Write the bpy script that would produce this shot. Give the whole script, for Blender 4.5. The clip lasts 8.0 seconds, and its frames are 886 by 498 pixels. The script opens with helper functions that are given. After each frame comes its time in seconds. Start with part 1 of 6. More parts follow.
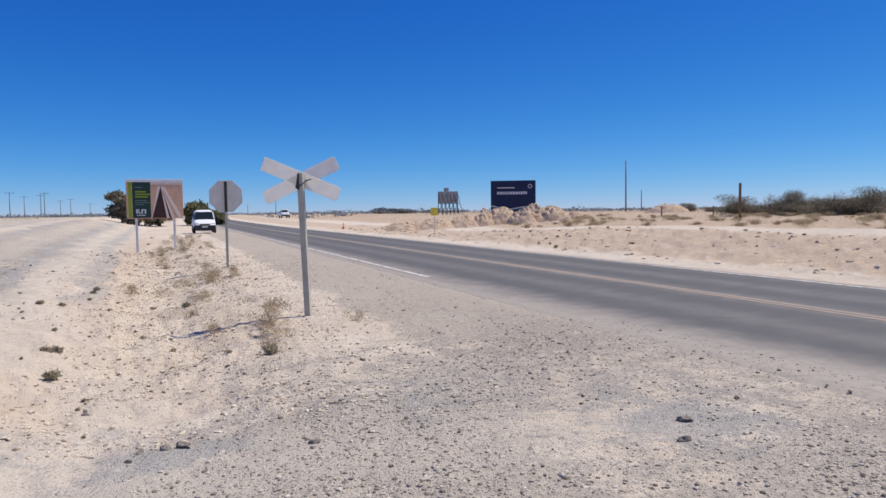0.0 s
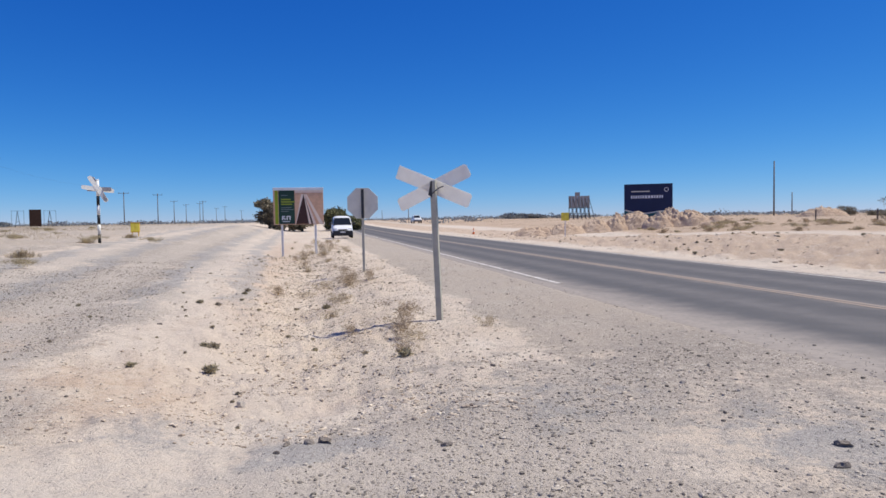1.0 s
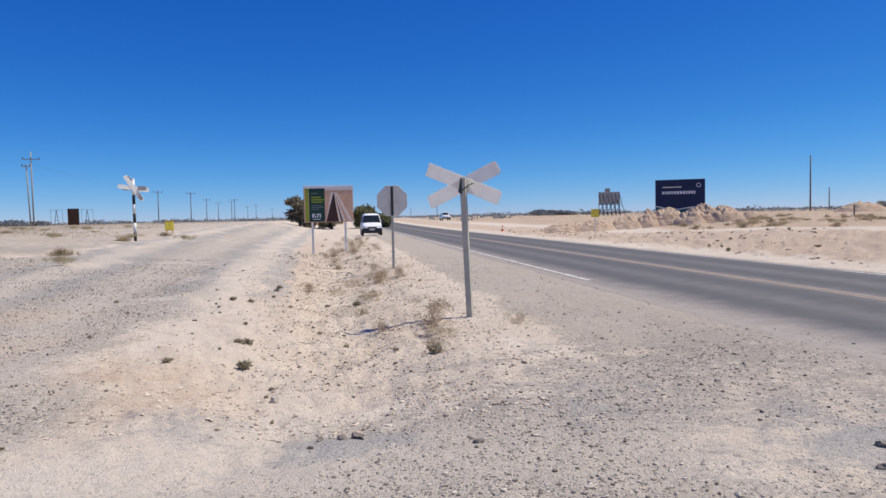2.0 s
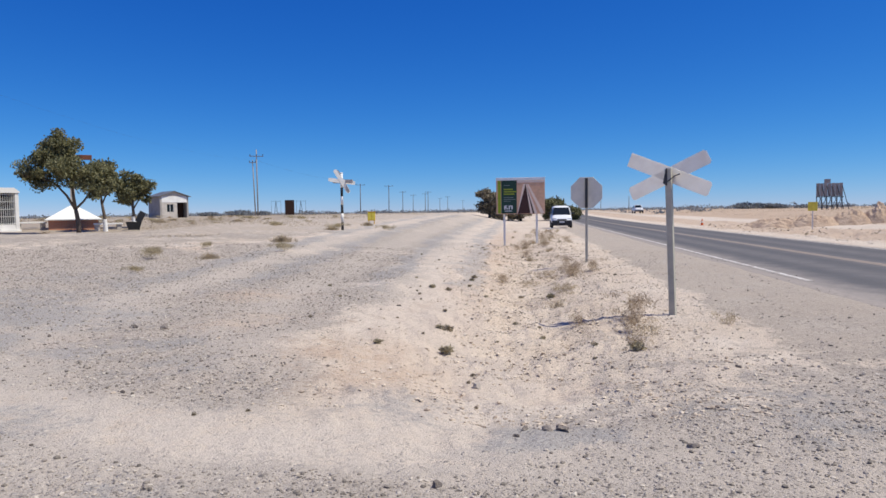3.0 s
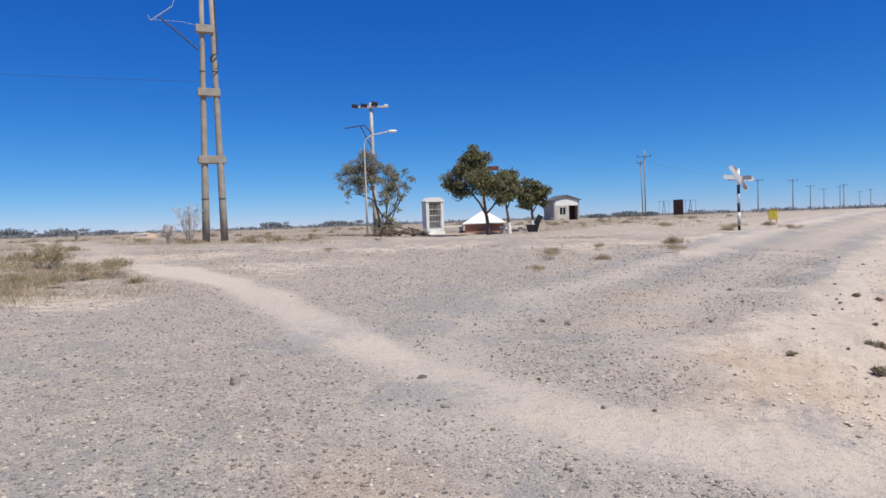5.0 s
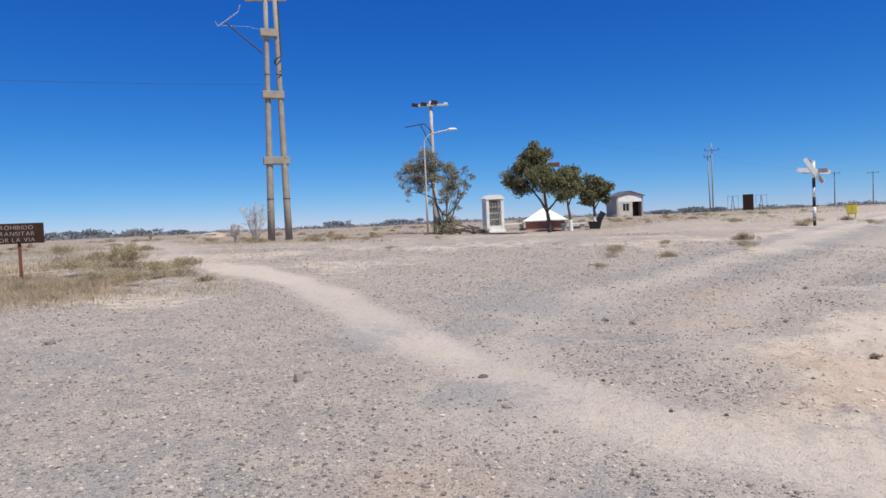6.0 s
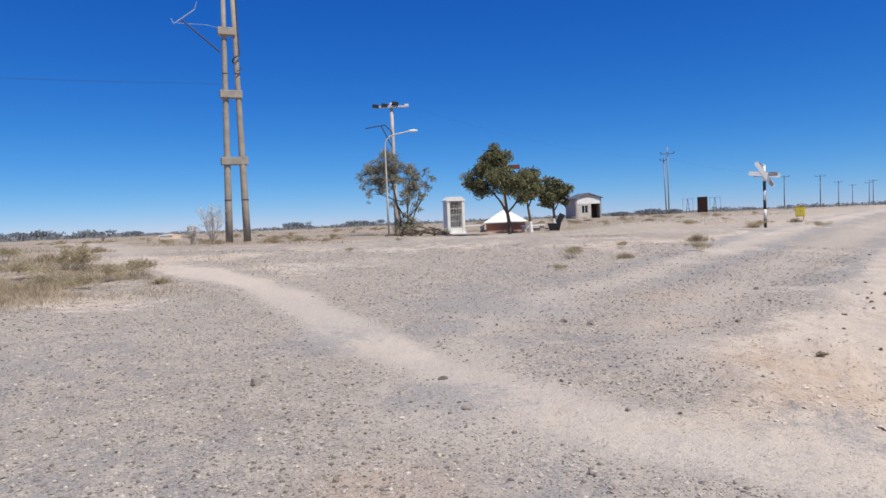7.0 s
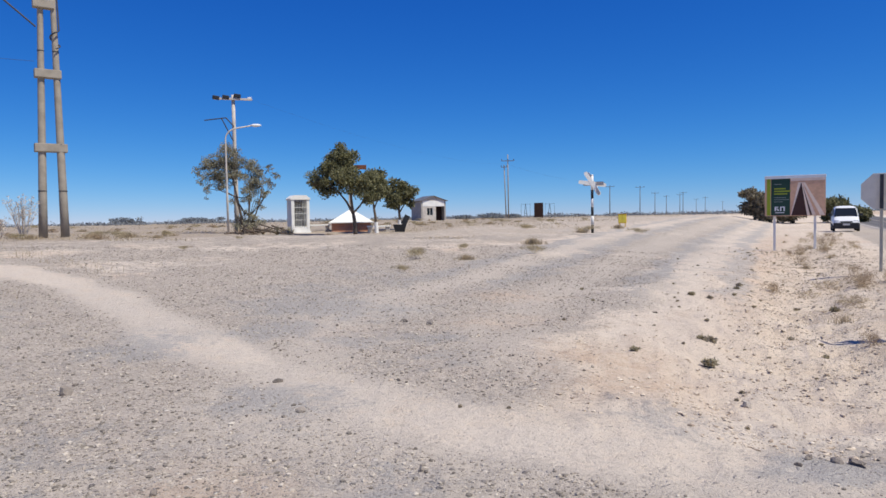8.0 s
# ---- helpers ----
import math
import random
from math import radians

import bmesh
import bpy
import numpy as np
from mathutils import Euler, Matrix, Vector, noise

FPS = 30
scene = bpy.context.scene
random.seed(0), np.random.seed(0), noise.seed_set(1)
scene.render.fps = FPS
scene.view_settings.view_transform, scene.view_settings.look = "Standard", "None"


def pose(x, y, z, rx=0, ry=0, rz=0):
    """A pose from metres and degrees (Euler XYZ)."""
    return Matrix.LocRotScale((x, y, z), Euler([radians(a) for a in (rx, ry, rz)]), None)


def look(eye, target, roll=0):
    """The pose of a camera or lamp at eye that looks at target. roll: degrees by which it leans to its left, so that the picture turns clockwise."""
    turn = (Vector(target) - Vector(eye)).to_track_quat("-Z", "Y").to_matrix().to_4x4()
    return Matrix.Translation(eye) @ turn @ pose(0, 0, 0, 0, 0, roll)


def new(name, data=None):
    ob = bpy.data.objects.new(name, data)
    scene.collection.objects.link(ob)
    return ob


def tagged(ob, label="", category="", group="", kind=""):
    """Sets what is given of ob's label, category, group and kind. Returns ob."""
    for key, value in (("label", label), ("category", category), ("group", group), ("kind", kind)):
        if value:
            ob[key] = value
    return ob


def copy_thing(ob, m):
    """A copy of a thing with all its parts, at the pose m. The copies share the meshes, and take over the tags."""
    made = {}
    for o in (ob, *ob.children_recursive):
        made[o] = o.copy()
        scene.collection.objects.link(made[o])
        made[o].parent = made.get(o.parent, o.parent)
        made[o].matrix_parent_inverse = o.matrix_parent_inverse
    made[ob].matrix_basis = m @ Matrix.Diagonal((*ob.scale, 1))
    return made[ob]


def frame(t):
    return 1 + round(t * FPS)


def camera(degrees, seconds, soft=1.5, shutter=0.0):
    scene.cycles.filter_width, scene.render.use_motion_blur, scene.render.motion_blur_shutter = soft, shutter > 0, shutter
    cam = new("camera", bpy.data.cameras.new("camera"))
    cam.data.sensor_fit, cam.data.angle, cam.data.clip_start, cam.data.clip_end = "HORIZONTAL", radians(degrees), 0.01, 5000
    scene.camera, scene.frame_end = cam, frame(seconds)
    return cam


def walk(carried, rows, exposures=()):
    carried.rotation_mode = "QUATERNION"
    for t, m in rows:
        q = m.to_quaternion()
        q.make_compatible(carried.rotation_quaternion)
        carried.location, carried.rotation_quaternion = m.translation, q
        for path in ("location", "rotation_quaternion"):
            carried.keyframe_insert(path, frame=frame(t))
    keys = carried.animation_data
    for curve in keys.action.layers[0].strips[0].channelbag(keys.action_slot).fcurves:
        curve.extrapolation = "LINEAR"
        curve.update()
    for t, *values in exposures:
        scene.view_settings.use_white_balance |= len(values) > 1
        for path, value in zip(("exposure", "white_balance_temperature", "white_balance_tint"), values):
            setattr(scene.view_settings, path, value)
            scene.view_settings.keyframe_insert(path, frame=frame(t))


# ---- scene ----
cam = camera(66.53, 8.0, soft=1.55)
PATH = [
    (0.0, (0.001, 0.000, 1.493), (-0.737, 9.958, 0.944), -0.71),
    (0.5, (-0.004, -0.011, 1.494), (-2.043, 9.764, 0.953), -1.00),
    (1.0, (-0.010, -0.032, 1.510), (-2.628, 9.608, 1.063), -0.96),
    (2.3, (-0.045, -0.059, 1.512), (-3.370, 9.359, 1.018), -0.96),
    (2.5, (-0.078, -0.083, 1.506), (-3.772, 9.198, 1.022), -0.64),
    (3.0, (-0.168, -0.108, 1.507), (-5.669, 8.224, 0.959), -0.83),
    (3.5, (-0.210, -0.170, 1.514), (-6.907, 7.251, 1.238), -2.03),
    (4.0, (-0.222, -0.230, 1.533), (-8.115, 5.903, 1.215), -2.65),
    (4.5, (-0.201, -0.288, 1.534), (-8.780, 4.843, 1.285), -1.71),
    (5.0, (-0.170, -0.315, 1.536), (-9.253, 3.850, 1.142), -2.05),
    (5.2, (-0.171, -0.327, 1.535), (-9.383, 3.539, 1.104), -2.20),
    (6.3, (-0.240, -0.284, 1.539), (-9.667, 3.031, 1.162), -2.53),
    (6.5, (-0.207, -0.298, 1.537), (-9.595, 3.125, 1.158), -2.32),
    (7.0, (-0.221, -0.278, 1.543), (-9.432, 3.596, 1.149), -2.44),
    (7.5, (-0.243, -0.259, 1.532), (-9.080, 4.404, 1.129), -1.49),
    (8.0, (-0.210, -0.209, 1.530), (-8.314, 5.633, 1.077), -1.08),
]
walk(cam, [(t, look(eye, target, roll)) for t, eye, target, roll in PATH], exposures=[(0.0, 0.0), (8.0, 0.0)])

# ---------------------------------------------------------------- light
SUN_WAY = Vector((0.46, 0.18, 0.86)).normalized()
world = bpy.data.worlds.new("sky")
scene.world = world
world.use_nodes = True
wn = world.node_tree
wn.nodes.clear()
sky = wn.nodes.new("ShaderNodeTexSky")
sky.sky_type = "NISHITA"
sky.sun_disc = False
sky.sun_elevation = math.asin(SUN_WAY.z)
sky.sun_rotation = math.atan2(SUN_WAY.x, SUN_WAY.y)
sky.altitude = 1500
sky.air_density = 0.8
sky.dust_density = 0.0
sky.ozone_density = 3.0
bg = wn.nodes.new("ShaderNodeBackground")
bg.inputs["Strength"].default_value = 0.1
wo = wn.nodes.new("ShaderNodeOutputWorld")
# the deep, clear blue of a dry noon sky: each channel by its own power
split, join = wn.nodes.new("ShaderNodeSeparateColor"), wn.nodes.new("ShaderNodeCombineColor")
wn.links.new(sky.outputs[0], split.inputs[0])
for n, (power, gain) in enumerate(((1.87, 0.10), (1.10, 0.555), (0.615, 2.24))):
    up, by = wn.nodes.new("ShaderNodeMath"), wn.nodes.new("ShaderNodeMath")
    up.operation, by.operation = "POWER", "MULTIPLY"
    up.inputs[1].default_value, by.inputs[1].default_value = power, gain
    wn.links.new(split.outputs[n], up.inputs[0])
    wn.links.new(up.outputs[0], by.inputs[0])
    wn.links.new(by.outputs[0], join.inputs[n])
wn.links.new(join.outputs[0], bg.inputs["Color"])
wn.links.new(bg.outputs[0], wo.inputs["Surface"])

sun = bpy.data.lights.new("sun", "SUN")
sun.energy = 5.0
sun.angle = radians(0.53)
sun.color = (1.0, 0.955, 0.83)
new("sun", sun).matrix_world = look(SUN_WAY * 100, (0, 0, 0))


# ---------------------------------------------------------------- materials
class Mat:
    """A small node-building helper for one Principled material."""

    def __init__(self, name, rough=0.8, metal=0.0, spec=0.3):
        self.m = bpy.data.materials.new(name)
        self.m.use_nodes = True
        self.t = self.m.node_tree
        self.p = self.t.nodes["Principled BSDF"]
        self.p.inputs["Roughness"].default_value = rough
        self.p.inputs["Metallic"].default_value = metal
        self.p.inputs["Specular IOR Level"].default_value = spec
        self.co = self.t.nodes.new("ShaderNodeTexCoord").outputs["Object"]

    def put(self, a, b):
        self.t.links.new(a, b)

    def noise(self, scale, detail=4.0, rough=0.55, out="Fac"):
        n = self.t.nodes.new("ShaderNodeTexNoise")
        n.inputs["Scale"].default_value = scale
        n.inputs["Detail"].default_value = detail
        n.inputs["Roughness"].default_value = rough
        self.put(self.co, n.inputs["Vector"])
        return n.outputs[out]

    def voronoi(self, scale, out="Distance", feature="F1"):
        n = self.t.nodes.new("ShaderNodeTexVoronoi")
        n.feature = feature
        n.inputs["Scale"].default_value = scale
        self.put(self.co, n.inputs["Vector"])
        return n.outputs[out]

    def attr(self, name):
        n = self.t.nodes.new("ShaderNodeAttribute")
        n.attribute_name = name
        return n.outputs["Fac"]

    def ramp(self, fac, stops):
        n = self.t.nodes.new("ShaderNodeValToRGB")
        e = n.color_ramp.elements
        while len(e) < len(stops):
            e.new(0.5)
        for k, (at, c) in enumerate(stops):
            e[k].position = at
            e[k].color = (*c, 1) if len(c) == 3 else c
        self.put(fac, n.inputs["Fac"])
        return n.outputs["Color"]

    def step(self, fac, lo, hi):
        n = self.t.nodes.new("ShaderNodeMapRange")
        n.interpolation_type = "SMOOTHSTEP"
        n.inputs["From Min"].default_value = lo
        n.inputs["From Max"].default_value = hi
        self.put(fac, n.inputs["Value"])
        return n.outputs["Result"]

    def mix(self, fac, a, b, kind="MIX"):
        n = self.t.nodes.new("ShaderNodeMix")
        n.data_type = "RGBA"
        n.blend_type = kind
        for slot, v in ((0, fac), (6, a), (7, b)):
            if isinstance(v, (int, float)):
                n.inputs[slot].default_value = v
            elif isinstance(v, tuple):
                n.inputs[slot].default_value = (*v, 1)
            else:
                self.put(v, n.inputs[slot])
        return n.outputs[2]

    def math(self, op, a, b=0.0):
        n = self.t.nodes.new("ShaderNodeMath")
        n.operation = op
        for k, v in enumerate((a, b)):
            if isinstance(v, (int, float)):
                n.inputs[k].default_value = v
            else:
                self.put(v, n.inputs[k])
        return n.outputs[0]

    def colour(self, c):
        if isinstance(c, tuple):
            self.p.inputs["Base Color"].default_value = (*c, 1)
        else:
            self.put(c, self.p.inputs["Base Color"])

    def bump(self, height, strength=0.5, distance=0.01):
        n = self.t.nodes.new("ShaderNodeBump")
        n.inputs["Strength"].default_value = strength
        n.inputs["Distance"].default_value = distance
        self.put(height, n.inputs["Height"])
        self.put(n.outputs["Normal"], self.p.inputs["Normal"])

    def random(self, kind="object"):
        if kind == "object":
            return self.t.nodes.new("ShaderNodeObjectInfo").outputs["Random"]
        return self.t.nodes.new("ShaderNodeNewGeometry").outputs["Random Per Island"]

    def translucent(self, colour, amount):
        tr = self.t.nodes.new("ShaderNodeBsdfTranslucent")
        if isinstance(colour, tuple):
            tr.inputs["Color"].default_value = (*colour, 1)
        else:
            self.put(colour, tr.inputs["Color"])
        mx = self.t.nodes.new("ShaderNodeMixShader")
        mx.inputs[0].default_value = amount
        out = next(n for n in self.t.nodes if n.type == "OUTPUT_MATERIAL")
        self.put(self.p.outputs[0], mx.inputs[1])
        self.put(tr.outputs[0], mx.inputs[2])
        self.put(mx.outputs[0], out.inputs["Surface"])


def worn(name, c, dark=0.75, scale=6.0, rough=0.7, metal=0.0, grain=60.0, bump=0.15, spec=0.3):
    """Paint, metal, concrete or wood with broad stains and a fine grain."""
    k = Mat(name, rough, metal, spec)
    d = tuple(v * dark for v in c)
    broad = k.step(k.noise(scale, 5), 0.35, 0.7)
    fine = k.step(k.noise(grain, 3), 0.3, 0.75)
    col = k.mix(broad, c, d)
    col = k.mix(k.math("MULTIPLY", fine, 0.35), col, d)
    k.colour(col)
    k.bump(fine, bump, 0.004)
    return k.m


def ground_material():
    """Sand, grey gravel, pale wheel tracks and crumbling banks, with pebbles at three sizes."""
    k = Mat("dry_ground", 0.95, 0, 0.1)
    broad = k.noise(0.16, 5)
    patch = k.noise(0.7, 6, 0.6)
    mid = k.noise(2.6, 6, 0.65)
    fine = k.noise(15, 5, 0.75)
    grit = k.noise(60, 4, 0.75)
    ragged = k.math("ADD", k.math("MULTIPLY", k.math("SUBTRACT", mid, 0.5), 1.3), k.math("MULTIPLY", k.math("SUBTRACT", fine, 0.5), 0.9))

    def cover(name, low=0.28, high=0.62):
        """A painted mask whose edge breaks up into patches and crumbs."""
        a = k.attr(name)
        return k.math("MULTIPLY", k.step(k.math("ADD", a, ragged), low, high), k.step(a, 0.03, 0.25))

    def part_of(f, amount):
        return k.math("MULTIPLY", f, amount)

    sand = k.mix(k.step(broad, 0.38, 0.62), (0.63, 0.53, 0.43), (0.585, 0.48, 0.375))
    sand = k.mix(part_of(k.step(k.noise(0.42, 3), 0.55, 0.68), 0.6), sand, (0.60, 0.45, 0.335))
    sand = k.mix(part_of(k.step(patch, 0.46, 0.68), 0.8), sand, (0.68, 0.59, 0.49))
    sand = k.mix(part_of(k.step(mid, 0.52, 0.68), 0.55), sand, (0.50, 0.41, 0.325))
    sand = k.mix(part_of(k.step(fine, 0.54, 0.66), 0.40), sand, (0.37, 0.30, 0.232))
    gravel = k.mix(k.step(mid, 0.35, 0.65), (0.46, 0.396, 0.336), (0.38, 0.33, 0.282))
    gravel = k.mix(part_of(k.step(fine, 0.50, 0.66), 0.55), gravel, (0.22, 0.193, 0.168))
    gravel = k.mix(part_of(k.step(fine, 0.46, 0.36), 0.5), gravel, (0.62, 0.545, 0.465))
    col = k.mix(part_of(cover("gravel"), 0.85), sand, gravel)
    straw = cover("straw", 0.15, 0.55)
    col = k.mix(part_of(straw, 0.85), col, k.mix(k.step(fine, 0.4, 0.65), (0.37, 0.275, 0.175), (0.25, 0.192, 0.128)))
    col = k.mix(part_of(part_of(k.step(k.math("ADD", mid, part_of(fine, 0.5)), 0.78, 0.92), k.attr("straw")), 0.7), col, (0.20, 0.155, 0.105))
    col = k.mix(part_of(cover("verge"), 0.75), col, k.mix(k.step(fine, 0.4, 0.65), (0.40, 0.345, 0.29), (0.315, 0.272, 0.23)))
    earth = k.mix(k.step(fine, 0.4, 0.68), (0.56, 0.41, 0.295), (0.45, 0.325, 0.23))
    col = k.mix(part_of(cover("ochre", 0.2, 0.75), 0.8), col, earth)
    # soil that has dried white on the sides of the ditch
    crust = k.mix(k.step(patch, 0.4, 0.62), (0.68, 0.57, 0.455), (0.60, 0.485, 0.37))
    crust = k.mix(part_of(k.step(mid, 0.54, 0.66), 0.7), crust, (0.50, 0.395, 0.30))
    crust = k.mix(part_of(k.step(fine, 0.53, 0.62), 0.55), crust, (0.38, 0.30, 0.232))
    col = k.mix(part_of(cover("bank", 0.22, 0.6), 0.9), col, crust)
    height = k.math("ADD", part_of(fine, 0.8), part_of(mid, 1.5))
    stony = k.math("MAXIMUM", k.attr("gravel"), part_of(k.attr("bank"), 0.75))
    for scale, want, lift in ((18, 1.06, 0.7), (36, 0.86, 0.5), (75, 0.70, 0.25)):
        dist, tone = k.voronoi(scale), k.voronoi(scale, "Color")
        sep = k.t.nodes.new("ShaderNodeSeparateColor")
        k.put(tone, sep.inputs[0])
        pebble = k.ramp(sep.outputs[0], [(0.0, (0.085, 0.076, 0.068)), (0.29, (0.19, 0.168, 0.146)), (0.48, (0.38, 0.33, 0.28)), (0.78, (0.54, 0.47, 0.40)), (1.0, (0.74, 0.67, 0.59))])
        round_ = k.step(dist, 0.40, 0.26)
        chosen = k.step(k.math("ADD", sep.outputs[1], part_of(stony, 0.42)), want + 0.05, want + 0.10)
        mask = k.math("MULTIPLY", round_, chosen)
        col = k.mix(part_of(mask, 0.9), col, pebble)
        height = k.math("ADD", height, part_of(mask, lift))
    pale = part_of(k.attr("track"), k.step(k.math("ADD", mid, fine), 0.70, 1.05))
    col = k.mix(part_of(pale, 0.85), col, k.mix(k.step(fine, 0.45, 0.68), (0.62, 0.54, 0.455), (0.53, 0.455, 0.38)))
    grey = cover("grey", 0.3, 0.7)
    col = k.mix(part_of(grey, 0.62), col, k.mix(k.step(grit, 0.42, 0.62), (0.40, 0.383, 0.366), (0.235, 0.228, 0.222)))
    col = k.mix(part_of(k.step(grit, 0.56, 0.70), 0.35), col, (0.20, 0.168, 0.14))
    k.colour(col)
    k.bump(k.math("ADD", height, part_of(grit, 0.5)), 0.8, 0.028)
    return k.m


def asphalt_material():
    k = Mat("worn_asphalt", 0.85, 0, 0.3)
    broad, mid, grit = k.noise(0.35, 5), k.noise(2.2, 5), k.noise(120, 3)
    col = k.mix(k.step(mid, 0.3, 0.75), (0.135, 0.125, 0.12), (0.185, 0.17, 0.16))
    wheel = k.attr("wheel")
    col = k.mix(k.math("MULTIPLY", wheel, 0.75), col, (0.078, 0.076, 0.078))
    col = k.mix(k.math("MULTIPLY", k.step(grit, 0.5, 0.8), 0.4), col, (0.25, 0.235, 0.22))
    dust = k.step(k.math("ADD", k.attr("dust"), k.math("MULTIPLY", k.math("SUBTRACT", k.math("ADD", mid, broad), 1.0), 0.4)), 0.12, 0.95)
    grain = k.mix(k.step(k.noise(9, 5, 0.75), 0.4, 0.7), (0.36, 0.31, 0.265), (0.275, 0.24, 0.207))
    col = k.mix(dust, col, grain)
    k.colour(col)
    k.bump(grit, 0.4, 0.006)
    return k.m


def line_material(name, c, wear):
    """Road paint, rubbed through to the asphalt and dust in patches."""
    k = Mat(name, 0.8, 0, 0.3)
    hole = k.step(k.math("ADD", k.noise(5, 6, 0.7), k.math("MULTIPLY", k.noise(40, 3), 0.5)), 0.75 - wear * 0.25, 1.05 - wear * 0.2)
    k.colour(k.mix(hole, c, (0.30, 0.25, 0.21)))
    return k.m


def leaf_material(name, c1, c2, gleam=0.45):
    k = Mat(name, gleam, 0, 0.4)
    col = k.mix(k.random("island"), c1, c2)
    col = k.mix(k.step(k.noise(2.5, 3), 0.4, 0.7), col, tuple(0.6 * v for v in c1))
    k.colour(col)
    k.translucent(col, 0.33)
    return k.m


def bark_material(name, c):
    k = Mat(name, 0.9)
    n = k.noise(9, 6, 0.7)
    k.colour(k.mix(k.step(n, 0.35, 0.65), c, tuple(0.5 * v for v in c)))
    k.bump(n, 0.6, 0.02)
    return k.m


def stone_material():
    k = Mat("loose_stone", 0.9, 0, 0.15)
    c = k.ramp(k.random("island"), [(0.0, (0.085, 0.075, 0.062)), (0.22, (0.17, 0.148, 0.122)), (0.40, (0.35, 0.303, 0.252)), (0.8, (0.50, 0.435, 0.36)), (1.0, (0.64, 0.57, 0.48))])
    k.colour(k.mix(k.math("MULTIPLY", k.noise(60, 3), 0.5), c, (0.38, 0.33, 0.28)))
    return k.m


def rock_material():
    k = Mat("dark_rock", 0.9, 0, 0.15)
    c = k.ramp(k.random(), [(0.0, (0.13, 0.11, 0.095)), (0.6, (0.24, 0.205, 0.175)), (1.0, (0.42, 0.37, 0.32))])
    n = k.noise(30, 5, 0.7)
    k.colour(k.mix(k.math("MULTIPLY", k.step(n, 0.4, 0.7), 0.5), c, (0.40, 0.34, 0.28)))
    k.bump(n, 0.5, 0.01)
    return k.m


def soil_material():
    k = Mat("heaped_soil", 0.95, 0, 0.1)
    a, b = k.noise(1.3, 6, 0.65), k.noise(9, 5, 0.7)
    c = k.mix(k.step(a, 0.35, 0.7), (0.60, 0.455, 0.335), (0.46, 0.33, 0.235))
    c = k.mix(k.math("MULTIPLY", k.step(b, 0.5, 0.75), 0.7), c, (0.28, 0.20, 0.145))
    k.colour(c)
    k.bump(b, 0.9, 0.12)
    return k.m


def brick_material():
    k = Mat("red_brick", 0.85)
    n = k.t.nodes.new("ShaderNodeTexBrick")
    parts = k.t.nodes.new("ShaderNodeSeparateXYZ")
    k.put(k.co, parts.inputs[0])
    along = k.t.nodes.new("ShaderNodeCombineXYZ")
    k.put(k.math("ADD", parts.outputs[0], parts.outputs[1]), along.inputs[0])
    k.put(parts.outputs[2], along.inputs[1])
    k.put(along.outputs[0], n.inputs["Vector"])
    n.inputs["Scale"].default_value = 1.0
    n.inputs["Brick Width"].default_value = 0.25
    n.inputs["Row Height"].default_value = 0.075
    n.inputs["Mortar Size"].default_value = 0.008
    n.inputs["Color1"].default_value = (0.50, 0.19, 0.10, 1)
    n.inputs["Color2"].default_value = (0.40, 0.14, 0.075, 1)
    n.inputs["Mortar"].default_value = (0.40, 0.32, 0.26, 1)
    k.colour(n.outputs["Color"])
    return k.m


def glass_material():
    k = Mat("dark_glass", 0.08, 0, 0.35)
    k.colour((0.015, 0.018, 0.02))
    return k.m


GROUND = ground_material()
ASPHALT = asphalt_material()
WHITE_LINE = line_material("white_road_paint", (0.72, 0.69, 0.64), 0.6)
YELLOW_LINE = line_material("faded_yellow_road_paint", (0.43, 0.305, 0.22), 1.1)


def clod_material():
    k = Mat("pale_clod", 0.95, 0, 0.1)
    c = k.ramp(k.random("island"), [(0.0, (0.30, 0.24, 0.185)), (0.3, (0.50, 0.405, 0.315)), (0.7, (0.62, 0.52, 0.415)), (1.0, (0.72, 0.63, 0.52))])
    k.colour(k.mix(k.math("MULTIPLY", k.noise(40, 4), 0.4), c, (0.42, 0.345, 0.265)))
    return k.m


CLOD = clod_material()
STONE, ROCK, SOIL, BRICK, GLASS = stone_material(), rock_material(), soil_material(), brick_material(), glass_material()
GALV = worn("galvanised_steel", (0.53, 0.50, 0.405), 0.78, 5, 0.6, 0.1)
SIGN_BACK = worn("bare_sign_back", (0.77, 0.73, 0.62), 0.85, 4, 0.55, 0.05)
DARK_STEEL = worn("dark_steel", (0.07, 0.07, 0.075), 0.7, 8, 0.55, 0.3)
CONCRETE = worn("old_concrete", (0.37, 0.325, 0.265), 0.75, 2.2, 0.9, grain=40, bump=0.4)
PALE_CONCRETE = worn("pale_concrete", (0.60, 0.54, 0.475), 0.75, 2.5, 0.9, grain=40, bump=0.3)
WHITEWASH = worn("white_masonry_paint", (0.84, 0.82, 0.77), 0.86, 1.8, 0.75, grain=30)
WHITE_PAINT = worn("white_paint", (0.84, 0.82, 0.76), 0.88, 4, 0.5)
CREAM_PAINT = worn("weathered_cream_paint", (0.62, 0.56, 0.48), 0.72, 3, 0.6)
BLACK_PAINT = worn("black_paint", (0.03, 0.03, 0.032), 0.7, 4, 0.5)
YELLOW_PAINT = worn("yellow_paint", (0.72, 0.43, 0.03), 0.8, 5, 0.55)
LEMON_PAINT = worn("lemon_yellow_paint", (0.88, 0.72, 0.10), 0.8, 5, 0.55)
ORANGE_PLASTIC = worn("orange_plastic", (0.75, 0.16, 0.03), 0.8, 5, 0.5)
